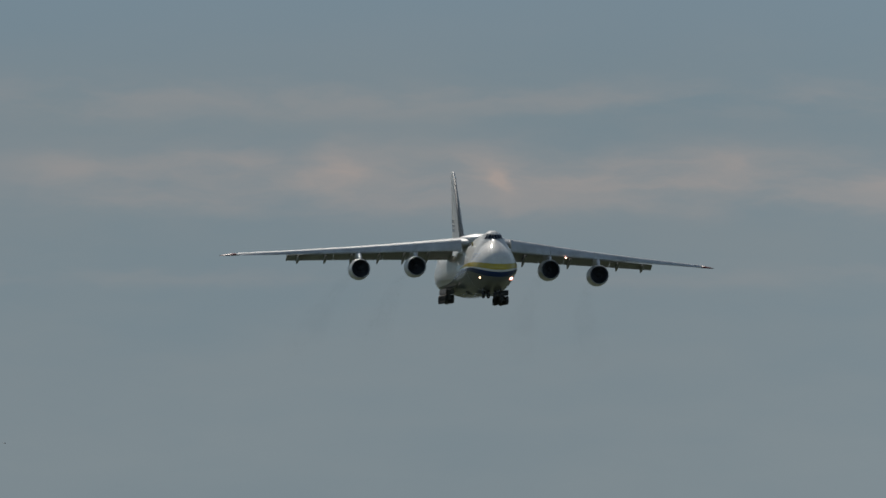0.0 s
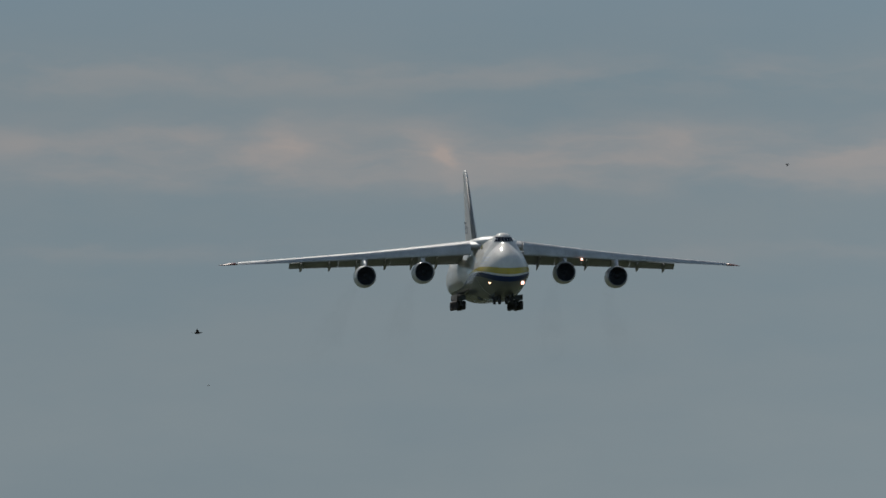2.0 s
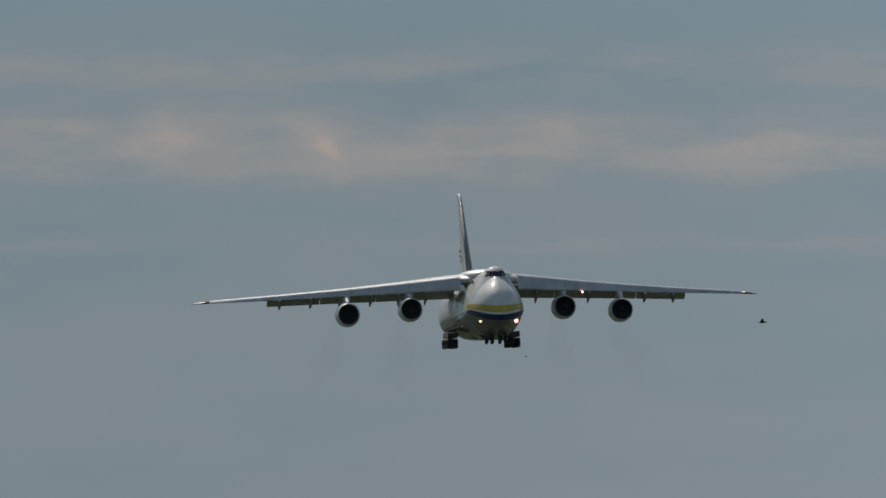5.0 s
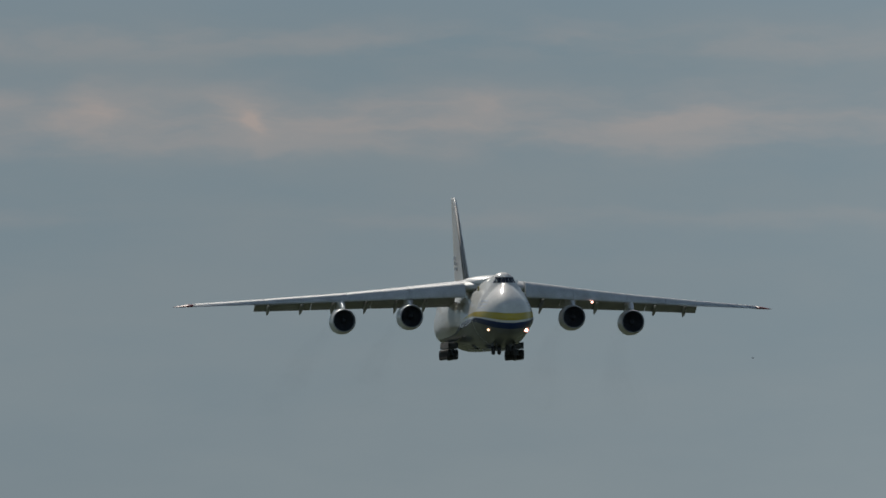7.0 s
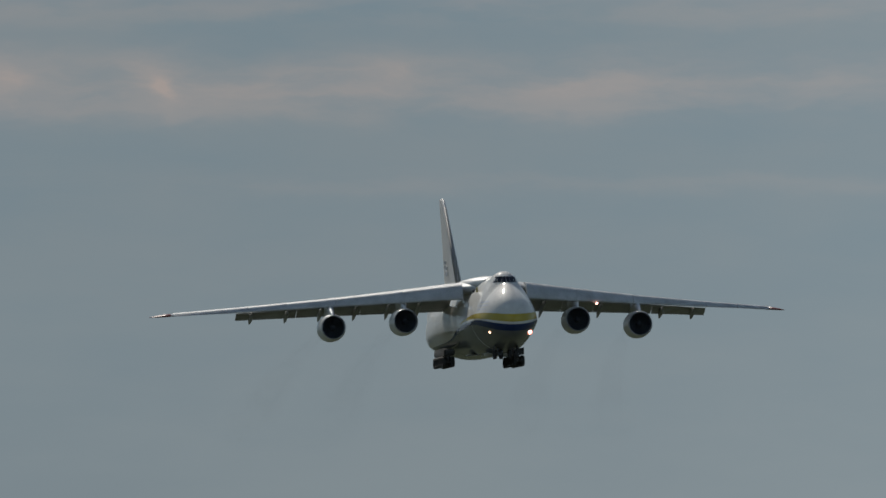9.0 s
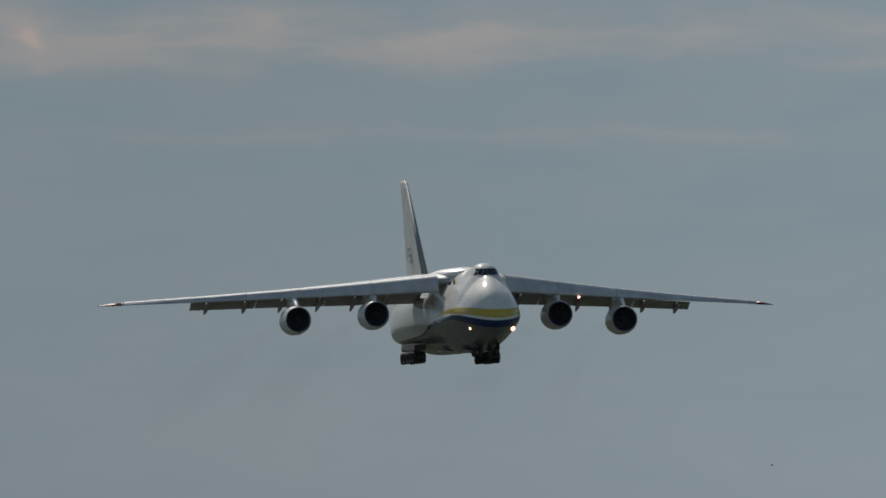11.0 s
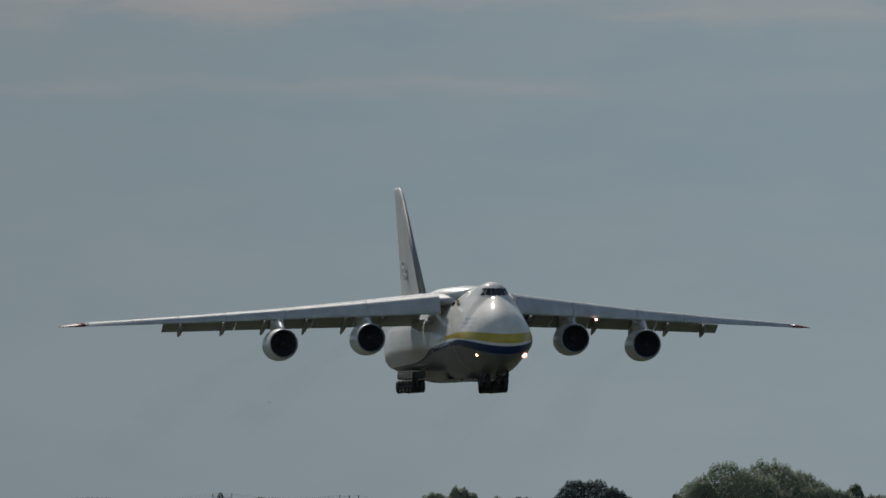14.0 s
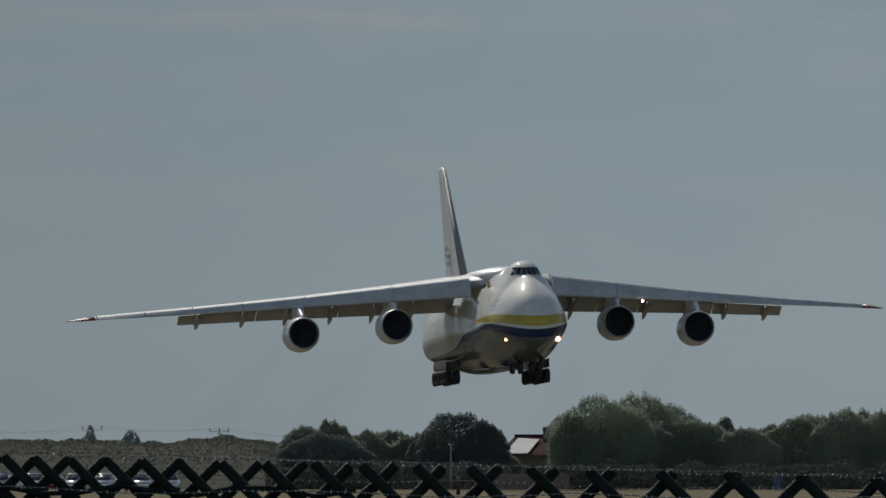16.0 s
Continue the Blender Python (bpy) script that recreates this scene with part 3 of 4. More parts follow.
            part("gear_door", bm, M_DARK, p, "dark open gear door", smooth=False)
    # wing root fairing on top of the fuselage
    bm = bmesh.new()
    rings = []
    for s, w, h in ((15, 0.4, 0.05), (17, 2.3, 0.25), (20, 3.3, 0.42), (26, 3.4, 0.42), (31, 2.8, 0.3), (35, 0.5, 0.05)):
        rings.append([(w * math.cos(t), s - 30, 9.2 + (0.55 + h) * max(0, math.sin(t)) - 0.8 * max(0, -math.sin(t))) for t in (2 * math.pi * k / 24 for k in range(24))])
    loft(bm, rings)
    part("wing_root_fairing", bm, M_WHITE, p)
    for side in (-1, 1):
        w = part("wing", wing_skin(side), M_WING, p, "pale grey swept wing with anhedral")
        bm = bmesh.new()
        le, ch, z, th = wing_at(34.8)
        rings = []
        for f in (0, 0.35, 0.7, 0.9, 1.0):
            c = ch * (1 - 0.55 * f * f)
            rings.append([(side * (34.8 + 2.15 * f), le - 30 + 1.4 * f + 0.9 * f * f + a, z - 0.12 * f + h * (1 - 0.6 * f * f)) for a, h in airfoil(c, 0.09)])
        loft(bm, rings)
        part("wing_tip", bm, M_RED, w, "red-tipped wing end")
        for x0, x1 in ((3.7, 10.0), (10.04, 17.2), (17.24, 22.4), (22.44, 26.6), (26.64, 30.6), (30.64, 34.6)):
            part("slat", span_panel(side, x0, x1, slat_ring), M_SLAT, w, "drooped pale leading-edge slat")
        for x0, x1 in ((3.6, 9.6), (9.64, 13.5), (13.54, 20.6), (20.66, 27.3)):
            part("flap", span_panel(side, x0, x1, flap_ring(radians(28), 0.79, 0.24)), M_FLAP, w, "lowered grey trailing-edge flap")
            part("flap", span_panel(side, x0, x1, flap_ring(radians(38), 0.99, 0.06)), M_FLAP, w, "lowered grey trailing-edge flap")
        for x in (7.2, 10.6, 14.2, 18.1, 21.8, 25.7):
            le, ch, z, th = wing_at(x)
            bm = bmesh.new()
            rings = []
            for f, r in ((0, 0.03), (0.15, 0.2), (0.4, 0.32), (0.7, 0.30), (0.9, 0.16), (1.0, 0.02)):
                yy = le - 30 + ch * (0.58 + 0.58 * f)
                zz = z - 0.08 * ch - 0.2 - f * f * 0.14 * ch
                rings.append([(side * x + r * 0.7 * math.cos(t), yy, zz + r * 1.5 * math.sin(t)) for t in (2 * math.pi * k / 12 for k in range(12))])
            loft(bm, rings)
            part("flap_track_fairing", bm, M_FLAP, w)
        for x in (28.4, 30.4, 32.4, 34.0):
            bm = bmesh.new()
            le, ch, z, th = wing_at(x)
            tube(bm, [(side * x, le - 30 + ch * 0.98, z), (side * x, le - 30 + ch * 1.14, z - 0.03)], [0.03, 0.008], 5)
            part("static_wick", bm, M_DARK, w)
    for x, s, z, drift in ((-17.73, 24.0, 4.64, (7.5, -3.6)), (-9.94, 19.5, 5.11, (10.5, -3.6)), (9.94, 19.5, 5.11, (14, -3.6)), (17.73, 24.0, 4.64, (17.5, -3.6))):
        engine(p, x, s, z, drift)
    # fin and rudder, tailplane
    bm = bmesh.new()
    rings = []
    for z, le, ch, th in ((8.6, 47.0, 15.4, 0.085), (10.0, 49.3, 13.2, 0.095), (15.0, 55.6, 8.6, 0.10), (19.6, 61.2, 4.9, 0.105), (20.4, 62.4, 4.2, 0.10), (20.66, 63.4, 2.9, 0.07)):
        rings.append([(h, le - 30 + a, z) for a, h in airfoil(ch, th)])
    loft(bm, rings)
    fin = part("fin", bm, M_FIN, p, "tall white swept tail fin")
    bm = bmesh.new()       # grey shell over the fin's leading edge, dark to carry the edge's shade
    rings = []
    for z, le, ch, th in ((10.0, 49.3, 13.2, 0.095), (15.0, 55.6, 8.6, 0.10), (19.6, 61.2, 4.9, 0.105)):
        half = [(h, a) for a, h in airfoil(ch, th, 16) if a <= 0.05 * ch]
        half.sort(key=lambda q: -q[0])
        outer = [(h * 1.05, le - 30 + a - 0.03, z) for h, a in half]
        inner = [(h * 0.6, le - 30 + a + 0.10, z) for h, a in reversed(half)]
        rings.append(outer + inner)
    loft(bm, rings)
    part("leading_edge", bm, M_FIN_EDGE, fin, "grey leading edge, darkened for its shade")
    for side in (-1, 1):       # faded emblem: plain strokes on both faces
        for yy, zz, l in ((56.8, 11.6, 1.2), (57.4, 12.3, 1.6), (58.0, 13.0, 1.2)):
            bm = bmesh.new()
            box(bm, (side * 0.50, yy - 30, zz), (0.06, l, 0.42), 0.1)
            part("emblem_stroke", bm, M_EMBLEM, fin, "faded plain emblem stroke", smooth=False)
    for side in (-1, 1):
        bm = bmesh.new()
        loft(bm, [[(side * x, le - 30 + a, z + h) for a, h in airfoil(ch, 0.10)] for x, le, ch, z in ((0.6, 57.5, 7.0, 8.2), (6.0, 61.2, 4.9, 8.2), (11.0, 64.4, 3.0, 8.2), (11.4, 65.2, 1.8, 8.2))])
        part("tailplane", bm, M_WING, p)
    # undercarriage
    for side in (-1, 1):
        # solid dark box in place of the shade inside the open well
        bm = bmesh.new()
        box(bm, (side * 3.95, 32.4 - 30, 1.72), (1.25, 9.6, 0.75), 0.2)
        part("wheel_well_shade", bm, M_DARK, p, "dark block standing in for the open wheel well's shade", smooth=False)
    for side in (-1, 1):
        for s in (28.2, 30.2, 32.2, 34.2, 36.2):
            gear_leg(p, side * 4.05, s, 0.635, 0.50, 0.46, 1.9, 0.0, side)
        gear_leg(p, side * 0.86, 8.2, 0.56, 0.42, 0.36, 1.6, 0.30, side)
        bm = bmesh.new()
        box(bm, (side * 1.32, 8.0 - 30, 1.55), (0.06, 1.8, 0.6), 0.025)
        part("nose_gear_door", bm, M_DARK, p, smooth=False)
    # belly plates between the doors, coloured paler as the belly's light patches
    for x, s0, w, l in ((-1.1, 12.5, 1.5, 3.6), (1.1, 12.5, 1.5, 3.6), (0.0, 18.0, 2.6, 4.5), (-2.0, 22.5, 1.2, 4.0), (2.0, 22.5, 1.2, 4.0)):
        bm = bmesh.new()
        z = 0.97 + 0.06 * abs(x) ** 1.6
        box(bm, (x, s0 - 30, z), (w, l, 0.08), 0.03)
        part("belly_panel", bm, M_PANEL, p, "grey bolted belly panel, paled for a light patch", smooth=False)
    # lamps on the chin and under one wing
    # the larger lamp's red halo is built as a glowing disc round its bulb
    for side, r, glass in ((-1, 0.14, M_LAMP_SMALL), (1, 0.30, M_LAMP_HALO)):
        z = 3.25
        bm = bmesh.new()
        bmesh.ops.create_uvsphere(bm, u_segments=16, v_segments=10, radius=r)
        for v in bm.verts:
            v.co.y *= 0.45
        l = part("landing_light", bm, glass, p, "lit round landing light", at=pose(side * 2.28, lamp_station(2.28, z) - 30, z))
        if side > 0:
            bm = bmesh.new()
            bmesh.ops.create_uvsphere(bm, u_segments=14, v_segments=8, radius=0.17)
            part("bulb", bm, M_LAMP, l, "white-hot bulb", at=pose(0, -0.1, 0))
    le, ch, z, th = wing_at(12.5)
    bm = bmesh.new()
    bmesh.ops.create_uvsphere(bm, u_segments=14, v_segments=8, radius=0.12)
    part("wing_light", bm, M_BEACON, p, "lit reddish light under the leading edge", at=pose(12.5, le - 30 - 1.42, z - 1.0))
    # small markings and openings on the flank ahead of the wing
    for side in (-1, 1):
        for s, z, l, h in ((5.6, 6.75, 3.0, 0.2), (5.6, 6.35, 3.6, 0.2), (5.5, 5.95, 3.2, 0.14), (12.5, 6.3, 0.7, 0.4)):
            bm = bmesh.new()
            strip = []
            for k in range(7):
                s0 = s + l * (k / 6 - 0.5)
                a, b = half_width(s0, z - h / 2) + 0.012, half_width(s0, z + h / 2) + 0.012
                strip.append([(side * a, s0 - 30, z - h / 2), (side * b, s0 - 30, z + h / 2), (side * (b - 0.05), s0 - 30, z + h / 2), (side * (a - 0.05), s0 - 30, z - h / 2)])
            loft(bm, strip)
            part("lettering_bar", bm, M_MARK, fus, "faded unreadable bar of lettering", smooth=False)
    for side in (-1, 1):
        bm = bmesh.new()
        box(bm, (side * (half_width(14.2, 8.2) + 0.0), 14.2 - 30, 8.2), (0.06, 0.75, 1.0), 0.1)
        part("door_marking", bm, M_OCHRE, fus, "ochre door outline patch", smooth=False)
        bm = bmesh.new()
        bmesh.ops.create_uvsphere(bm, u_segments=10, v_segments=8, radius=0.26)
        part("air_inlet", bm, M_DARK, fus, "dark round inlet", at=pose(side * (half_width(16.2, 8.3) - 0.05), 16.2 - 30, 8.3))
    return p


def lamp_station(x, z):
    s = 0.3
    while s < 11 and half_width(s, z) < x:
        s += 0.02
    return s - 0.05


plane = build_aircraft()


# ---- trees, hedges, house and field edge, about 1.7 km out ----
FAR = 1720.0
PX = CHART * FAR


def chart(px, y=FAR):
    """East offset of a bearing on the last view's scale at the distance y."""
    return (px - 784) * CHART * y


def build_tree(px, top, width, dist, leaf, label, n=1500, seed=0, shape=1.0, base=0.0, kind_name="tree"):
    """Tapered trunk, limbs and a crown of many small leaf clumps with gaps. top: chart height over the horizon."""
    rnd = random.Random(seed)
    x, h, w = chart(px, dist), top * 1.02 * CHART * dist + EYE - base, width * (1.42 if base == 0 else 1.0) * CHART * dist
    t = thing(kind_name, pose(x, dist, base), label, "tree" if kind_name == "tree" else "bush")
    bm = bmesh.new()
    tube(bm, [(0, 0, 0), (rnd.uniform(-.1, .1), 0, h * 0.3), (rnd.uniform(-.3, .3), 0, h * 0.75)], [0.05 * h ** 0.8, 0.035 * h ** 0.8, 0.03], 8)
    lobes = []
    for k in range(max(9, int(12 * w / h) + 8)):
        a = rnd.uniform(-0.5, 0.5)
        zt = h * (1 - abs(2 * a) ** 2.2 * 0.42 * shape)
        r = rnd.uniform(0.13, 0.22) * min(h, w)
        z = rnd.uniform(0.25, 1.0) * (zt - r)
        if k % 2 == 0:
            z = zt - r * rnd.uniform(0.95, 1.25)
        lobes.append((Vector((a * (w - 1.6 * r), rnd.uniform(-0.2, 0.2) * w, max(z, r * 0.6))), r))
        if k < 8:
            c = lobes[-1][0]
            tube(bm, [(0, 0, h * 0.25), (c.x * 0.5, c.y * 0.5, h * 0.25 + (c.z - h * 0.25) * 0.6), c], [0.012 * h, 0.008 * h, 0.02], 5)
    part("trunk", bm, M_BARK, t)
    verts, faces = [], []

    def rim(a):
        """Uneven upper outline of the crown across its width."""
        rough = 0.085 * noise.noise(Vector((a * w * 0.45, 0, seed * 3.7))) + 0.07 * noise.noise(Vector((a * w * 1.3, 7.0, seed * 3.7))) + 0.05 * noise.noise(Vector((a * w * 3.7, 3.0, seed * 3.7)))
        return h * (1 - abs(2 * a) ** 2.0 * 0.36 * shape) * (0.97 + rough)

    def clump(q, s):
        e1 = Vector((rnd.gauss(0, 1), rnd.gauss(0, 1), rnd.gauss(0, 1))).normalized()
        e2 = e1.orthogonal().normalized()
        e3 = e1.cross(e2)
        b = len(verts)
        verts.extend((q + e2 * s, q + e3 * s * 0.6 + e1 * s * 0.3, q - e2 * s, q - e3 * s * 0.6 - e1 * s * 0.2, q + e1 * s * 0.8))
        faces.extend(((b, b + 1, b + 4), (b + 1, b + 2, b + 4), (b + 2, b + 3, b + 4), (b + 3, b, b + 4)))

    # the crown's leaves: a lumpy outer coat, thinner behind, under an uneven outline
    for i in range(n):
        a, f = rnd.uniform(-0.5, 0.5), rnd.random()
        zt = rim(a)
        z = zt * f ** 0.8
        lump = noise.noise(Vector((a * w * 0.7, z * 0.7, seed))) + 0.5 * noise.noise(Vector((a * w * 1.9, z * 1.9, seed)))
        deep = 0.22 * w * math.sqrt(max(0.02, (1 - (1.9 * a) ** 2) * (1 - 0.8 * f ** 3))) + 0.35 * lump
        y = -deep + abs(rnd.gauss(0, 0.22)) if i % 10 < 7 else rnd.uniform(-deep, deep)
        q = Vector((a * w * (1.0 + 0.16 * rnd.random()), y, max(0.12, z + rnd.gauss(0, 0.10))))
        clump(q, rnd.uniform(0.04, 0.115))
    # inner boughs that close the crown
    for _ in range(n // 7):
        a, f = rnd.uniform(-0.46, 0.46), rnd.random()
        zt = rim(a)
        clump(Vector((a * w, rnd.uniform(-0.05, 0.12) * w, max(0.2, (zt - 0.14) * f ** 0.7))), rnd.uniform(0.10, 0.19))
    # loose twigs that break the outline
    for _ in range(n // 7):
        a = rnd.uniform(-0.52, 0.52)
        zt = rim(a)
        q = Vector((a * w * 1.1, rnd.uniform(-0.1, 0.1) * w, zt * (0.96 + 0.075 * rnd.random() ** 2)))
        clump(q, rnd.uniform(0.03, 0.075))
    me = bpy.data.meshes.new("crown")
    me.from_pydata(verts, [], faces)
    me.materials.append(leaf)
    cr = new("crown", me)
    cr.parent = t
    return t


def build_trees():
    g, d, o = M_LEAF, M_LEAF_DARK, M_LEAF_GREY
    broad = "broad green tree in full leaf at the field's edge"
    # bearing, top over the horizon, width, distance, leaf, label
    rows = [
        # broad clump beside the house
        (1062, 132, 120, 1705, g, broad), (1125, 131, 130, 1712, g, broad), (1180, 118, 110, 1716, g, broad), (1018, 98, 60, 1702, g, broad),
        (1230, 96, 90, 1710, g, "rounded green tree sloping down to a hedge"), (1095, 116, 120, 1708, o, broad),
        (1262, 80, 80, 1712, o, "bushy olive-green hedge tree"), (1284, 101, 30, 1716, g, "slender tree standing over a hedge"),
        (1320, 78, 80, 1708, o, "bushy olive-green hedge tree"), (1362, 82, 70, 1716, g, "bushy olive-green hedge tree"), (1405, 94, 80, 1710, g, "bushy olive-green hedge tree"),
        (1445, 101, 80, 1714, g, broad), (1490, 106, 80, 1708, o, broad), (1535, 108, 80, 1712, g, broad), (1580, 106, 90, 1708, g, broad), (1650, 100, 110, 1712, o, broad),
        (1740, 95, 120, 1710, g, broad),
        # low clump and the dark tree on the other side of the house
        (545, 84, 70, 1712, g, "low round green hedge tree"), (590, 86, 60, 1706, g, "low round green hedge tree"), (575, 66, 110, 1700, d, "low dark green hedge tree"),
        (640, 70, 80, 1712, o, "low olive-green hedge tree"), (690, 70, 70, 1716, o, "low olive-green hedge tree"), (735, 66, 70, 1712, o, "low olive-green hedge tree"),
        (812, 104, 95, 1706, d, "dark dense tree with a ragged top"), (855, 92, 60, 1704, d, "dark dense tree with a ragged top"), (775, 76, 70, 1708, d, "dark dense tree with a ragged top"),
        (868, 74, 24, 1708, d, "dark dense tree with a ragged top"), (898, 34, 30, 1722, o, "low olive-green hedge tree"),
    ]
    for k, (px, top, w, dist, leaf, label) in enumerate(rows):
        build_tree(px, top, w, dist, leaf, label, n=int(4800 + w * 105), seed=k + 11)
    # single trees on the low slope
    build_tree(160, 82, 24, 1985, d, "small pointed tree on the low slope", 900, 71, 2.75, 3.7)
    build_tree(158, 64, 40, 1980, d, "small dark bush at the pointed tree's foot", 600, 72, 1.6, 3.9, "bush")
    build_tree(232, 73, 32, 1985, d, "small round dark tree on the low slope", 900, 73, 1.5, 3.9)


def slope_top(px):
    """Height of the rise over the horizon, by bearing."""
    top = 47 + 3 * math.sin(px / 70) + 2 * math.sin(px / 31 + 1) + 8 * math.exp(-((px - 390) / 70) ** 2)
    return top * min(1.0, max(0.0, (560 - px) / 75))


def build_slope():
    """Low scrub-covered rise that closes the field on one side."""
    bm = bmesh.new()
    nx, ny = 150, 10
    x0, x1 = chart(-900, 2050), chart(600, 2050)
    grid = []
    for j in range(ny):
        row = []
        for i in range(nx):
            x = x0 + (x1 - x0) * i / (nx - 1)
            px = x / (CHART * 2050) + 784
            top = slope_top(px)
            f = j / (ny - 1)
            hh = (top * CHART * 2050 + EYE) * math.sin(min(1.0, f * 1.4) * math.pi / 2)
            row.append(bm.verts.new((x, 1760 + 300 * f, hh * (1 + 0.04 * noise.noise(Vector((x * 0.2, f * 9, 0)))) - 0.02)))
        grid.append(row)
    for a, b in zip(grid, grid[1:]):
        for i in range(nx - 1):
            bm.faces.new((a[i], a[i + 1], b[i + 1], b[i]))
    s = part("ground_rise", bm, M_SCRUB, None)
    tagged(s, "low rise covered in brown-green scrub", "slope", kind="structure")
    rnd = random.Random(5)
    verts, faces = [], []
    for _ in range(34000):
        px, f = rnd.uniform(-880, 520), rnd.random() ** 0.5
        top = slope_top(px)
        y = 1760 + 300 * f
        hh = (top * CHART * 2050 + EYE) * math.sin(min(1.0, f * 1.4) * math.pi / 2)
        clump = noise.noise(Vector((px * 0.03, f * 6, 2)))
        if clump < -0.32:
            continue
        c = Vector(((px - 784) * CHART * 2050, y, hh + rnd.random() * (0.2 + 0.6 * max(0, clump))))
        s = rnd.uniform(0.07, 0.19)
        e1 = Vector((rnd.gauss(0, 1), rnd.gauss(0, 1), rnd.gauss(0, 1))).normalized()
        e2 = e1.orthogonal().normalized()
        e3 = e1.cross(e2)
        b = len(verts)
        verts += [c + e2 * s, c + e3 * s, c - e2 * s, c + e1 * s]
        faces += [(b, b + 1, b + 3), (b + 1, b + 2, b + 3), (b, b + 2, b + 1)]
    me = bpy.data.meshes.new("scrub")
    me.from_pydata(verts, [], faces)
    me.materials.append(M_SCRUB_LEAF)
    tagged(new("scrub", me), "brown-green scrub bushes over the low rise", "scrub", kind="stuff")


def build_hedge():
    """Dark continuous hedge at the trees' feet."""
    rnd = random.Random(9)
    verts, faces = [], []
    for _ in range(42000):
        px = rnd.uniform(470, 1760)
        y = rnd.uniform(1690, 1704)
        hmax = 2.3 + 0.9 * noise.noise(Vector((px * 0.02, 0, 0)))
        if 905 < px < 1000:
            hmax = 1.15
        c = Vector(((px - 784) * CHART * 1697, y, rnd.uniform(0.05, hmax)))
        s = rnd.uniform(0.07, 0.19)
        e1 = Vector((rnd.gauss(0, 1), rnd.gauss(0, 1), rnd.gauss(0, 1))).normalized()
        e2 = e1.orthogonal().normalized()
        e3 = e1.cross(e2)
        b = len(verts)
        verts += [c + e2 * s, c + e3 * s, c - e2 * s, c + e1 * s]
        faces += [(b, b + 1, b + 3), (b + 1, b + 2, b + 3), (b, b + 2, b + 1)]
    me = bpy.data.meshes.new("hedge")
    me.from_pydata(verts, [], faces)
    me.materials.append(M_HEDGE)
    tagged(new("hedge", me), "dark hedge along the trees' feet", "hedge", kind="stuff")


build_slope()
build_trees()
build_hedge()


def build_house():
    """Farm building between the trees: lean-to roof paled for its glint, red tiled roof with a chimney."""
    y = 1735.0
    u = CHART * y

    def X(px):
        return (px - 784) * u

    def Z(py):
        return (835 - py) * u + EYE

    h = thing("house", pose(X(950), y, 0), "brick house with a red tiled roof and a lean-to roof paled for glint", "house")
    x0 = X(950)
    bm = bmesh.new()
    box(bm, (X(945) - x0, 4.0, Z(806) / 2), (X(1010) - X(882), 7.6, Z(806)), 0.05)
    part("wall", bm, M_BRICK, h, smooth=False)
    bm = bmesh.new()       # tiled main roof, ridge across the view, hipped to one end
    zr, ze = Z(771), Z(806)
    a, b = X(878) - x0, X(1016) - x0
    loft(bm, [[(a, -0.2, ze), (a, 8.2, ze), (a + 1.9, 4.0, zr)], [(b, -0.2, ze), (b, 8.2, ze), (b - 0.6, 4.0, zr)]])
    roof = part("roof", bm, M_TILE, h, "dull red tiled roof", smooth=False)
    bm = bmesh.new()       # ridge tiles
    for k in range(22):
        xx = a + 1.9 + (b - a - 2.5) * k / 21
        box(bm, (xx, 4.0, zr + 0.03), (0.26, 0.34, 0.16), 0.03)
    part("ridge_tiles", bm, M_TILE, roof, smooth=False)
    bm = bmesh.new()       # pale sheet on the front slope, the glint painted into its colour
    f = lambda px, py: (X(px) - x0, -0.2 + 4.2 * (806 - py) / 35 - 0.12, Z(py) + 0.04)
    lo, hi = [f(893, 804), f(934, 804), f(955, 779), f(917, 777)], None
    v = [bm.verts.new(q) for q in lo]
    bm.faces.new(v)
    r = bmesh.ops.extrude_face_region(bm, geom=list(bm.faces))
    for q in r["geom"]:
        if isinstance(q, bmesh.types.BMVert):
            q.co += Vector((0, -0.05, 0.05))
    bmesh.ops.recalc_face_normals(bm, faces=bm.faces)
    part("roof_sheet", bm, M_PALE, roof, "pale sheet covering part of the roof, its glint in the colour", smooth=False)
    bm = bmesh.new()       # gabled cross wing
    c0, c1 = X(966) - x0, X(1008) - x0
    cm = (c0 + c1) / 2
    loft(bm, [[(c0, -0.9, Z(800)), (c1, -0.9, Z(800)), (cm + 0.5, -0.9, Z(763)), (cm - 0.2, -0.9, Z(763))],
              [(c0, 7.0, Z(800)), (c1, 7.0, Z(800)), (cm + 0.5, 7.0, Z(763)), (cm - 0.2, 7.0, Z(763))]])
    part("gable", bm, M_TILE, h, "dark red tiled gable", smooth=False)
    bm = bmesh.new()
    box(bm, (X(967) - x0, 3.0, (Z(775) + Z(761)) / 2), (0.62, 0.62, Z(761) - Z(775) + 0.5), 0.03)
    box(bm, (X(967) - x0, 3.0, Z(760)), (0.80, 0.80, 0.14), 0.03)
    ch = part("chimney", bm, M_BRICK, h, "squat brick chimney", smooth=False)
    for dx in (-0.16, 0.16):
        bm = bmesh.new()
        tube(bm, [(X(967) - x0 + dx, 3.0, Z(760)), (X(967) - x0 + dx, 3.0, Z(760) + 0.25)], [0.11, 0.09], 8)
        part("chimney_pot", bm, M_TILE, ch)
    for px in (905, 930):
        bm = bmesh.new()
        box(bm, (X(px) - x0, 0.16, 1.6), (0.9, 0.1, 1.1), 0.02)
        part("window", bm, M_GLASS, h, smooth=False)
    # low pale yard wall before the house
    bm = bmesh.new()
    n = 24
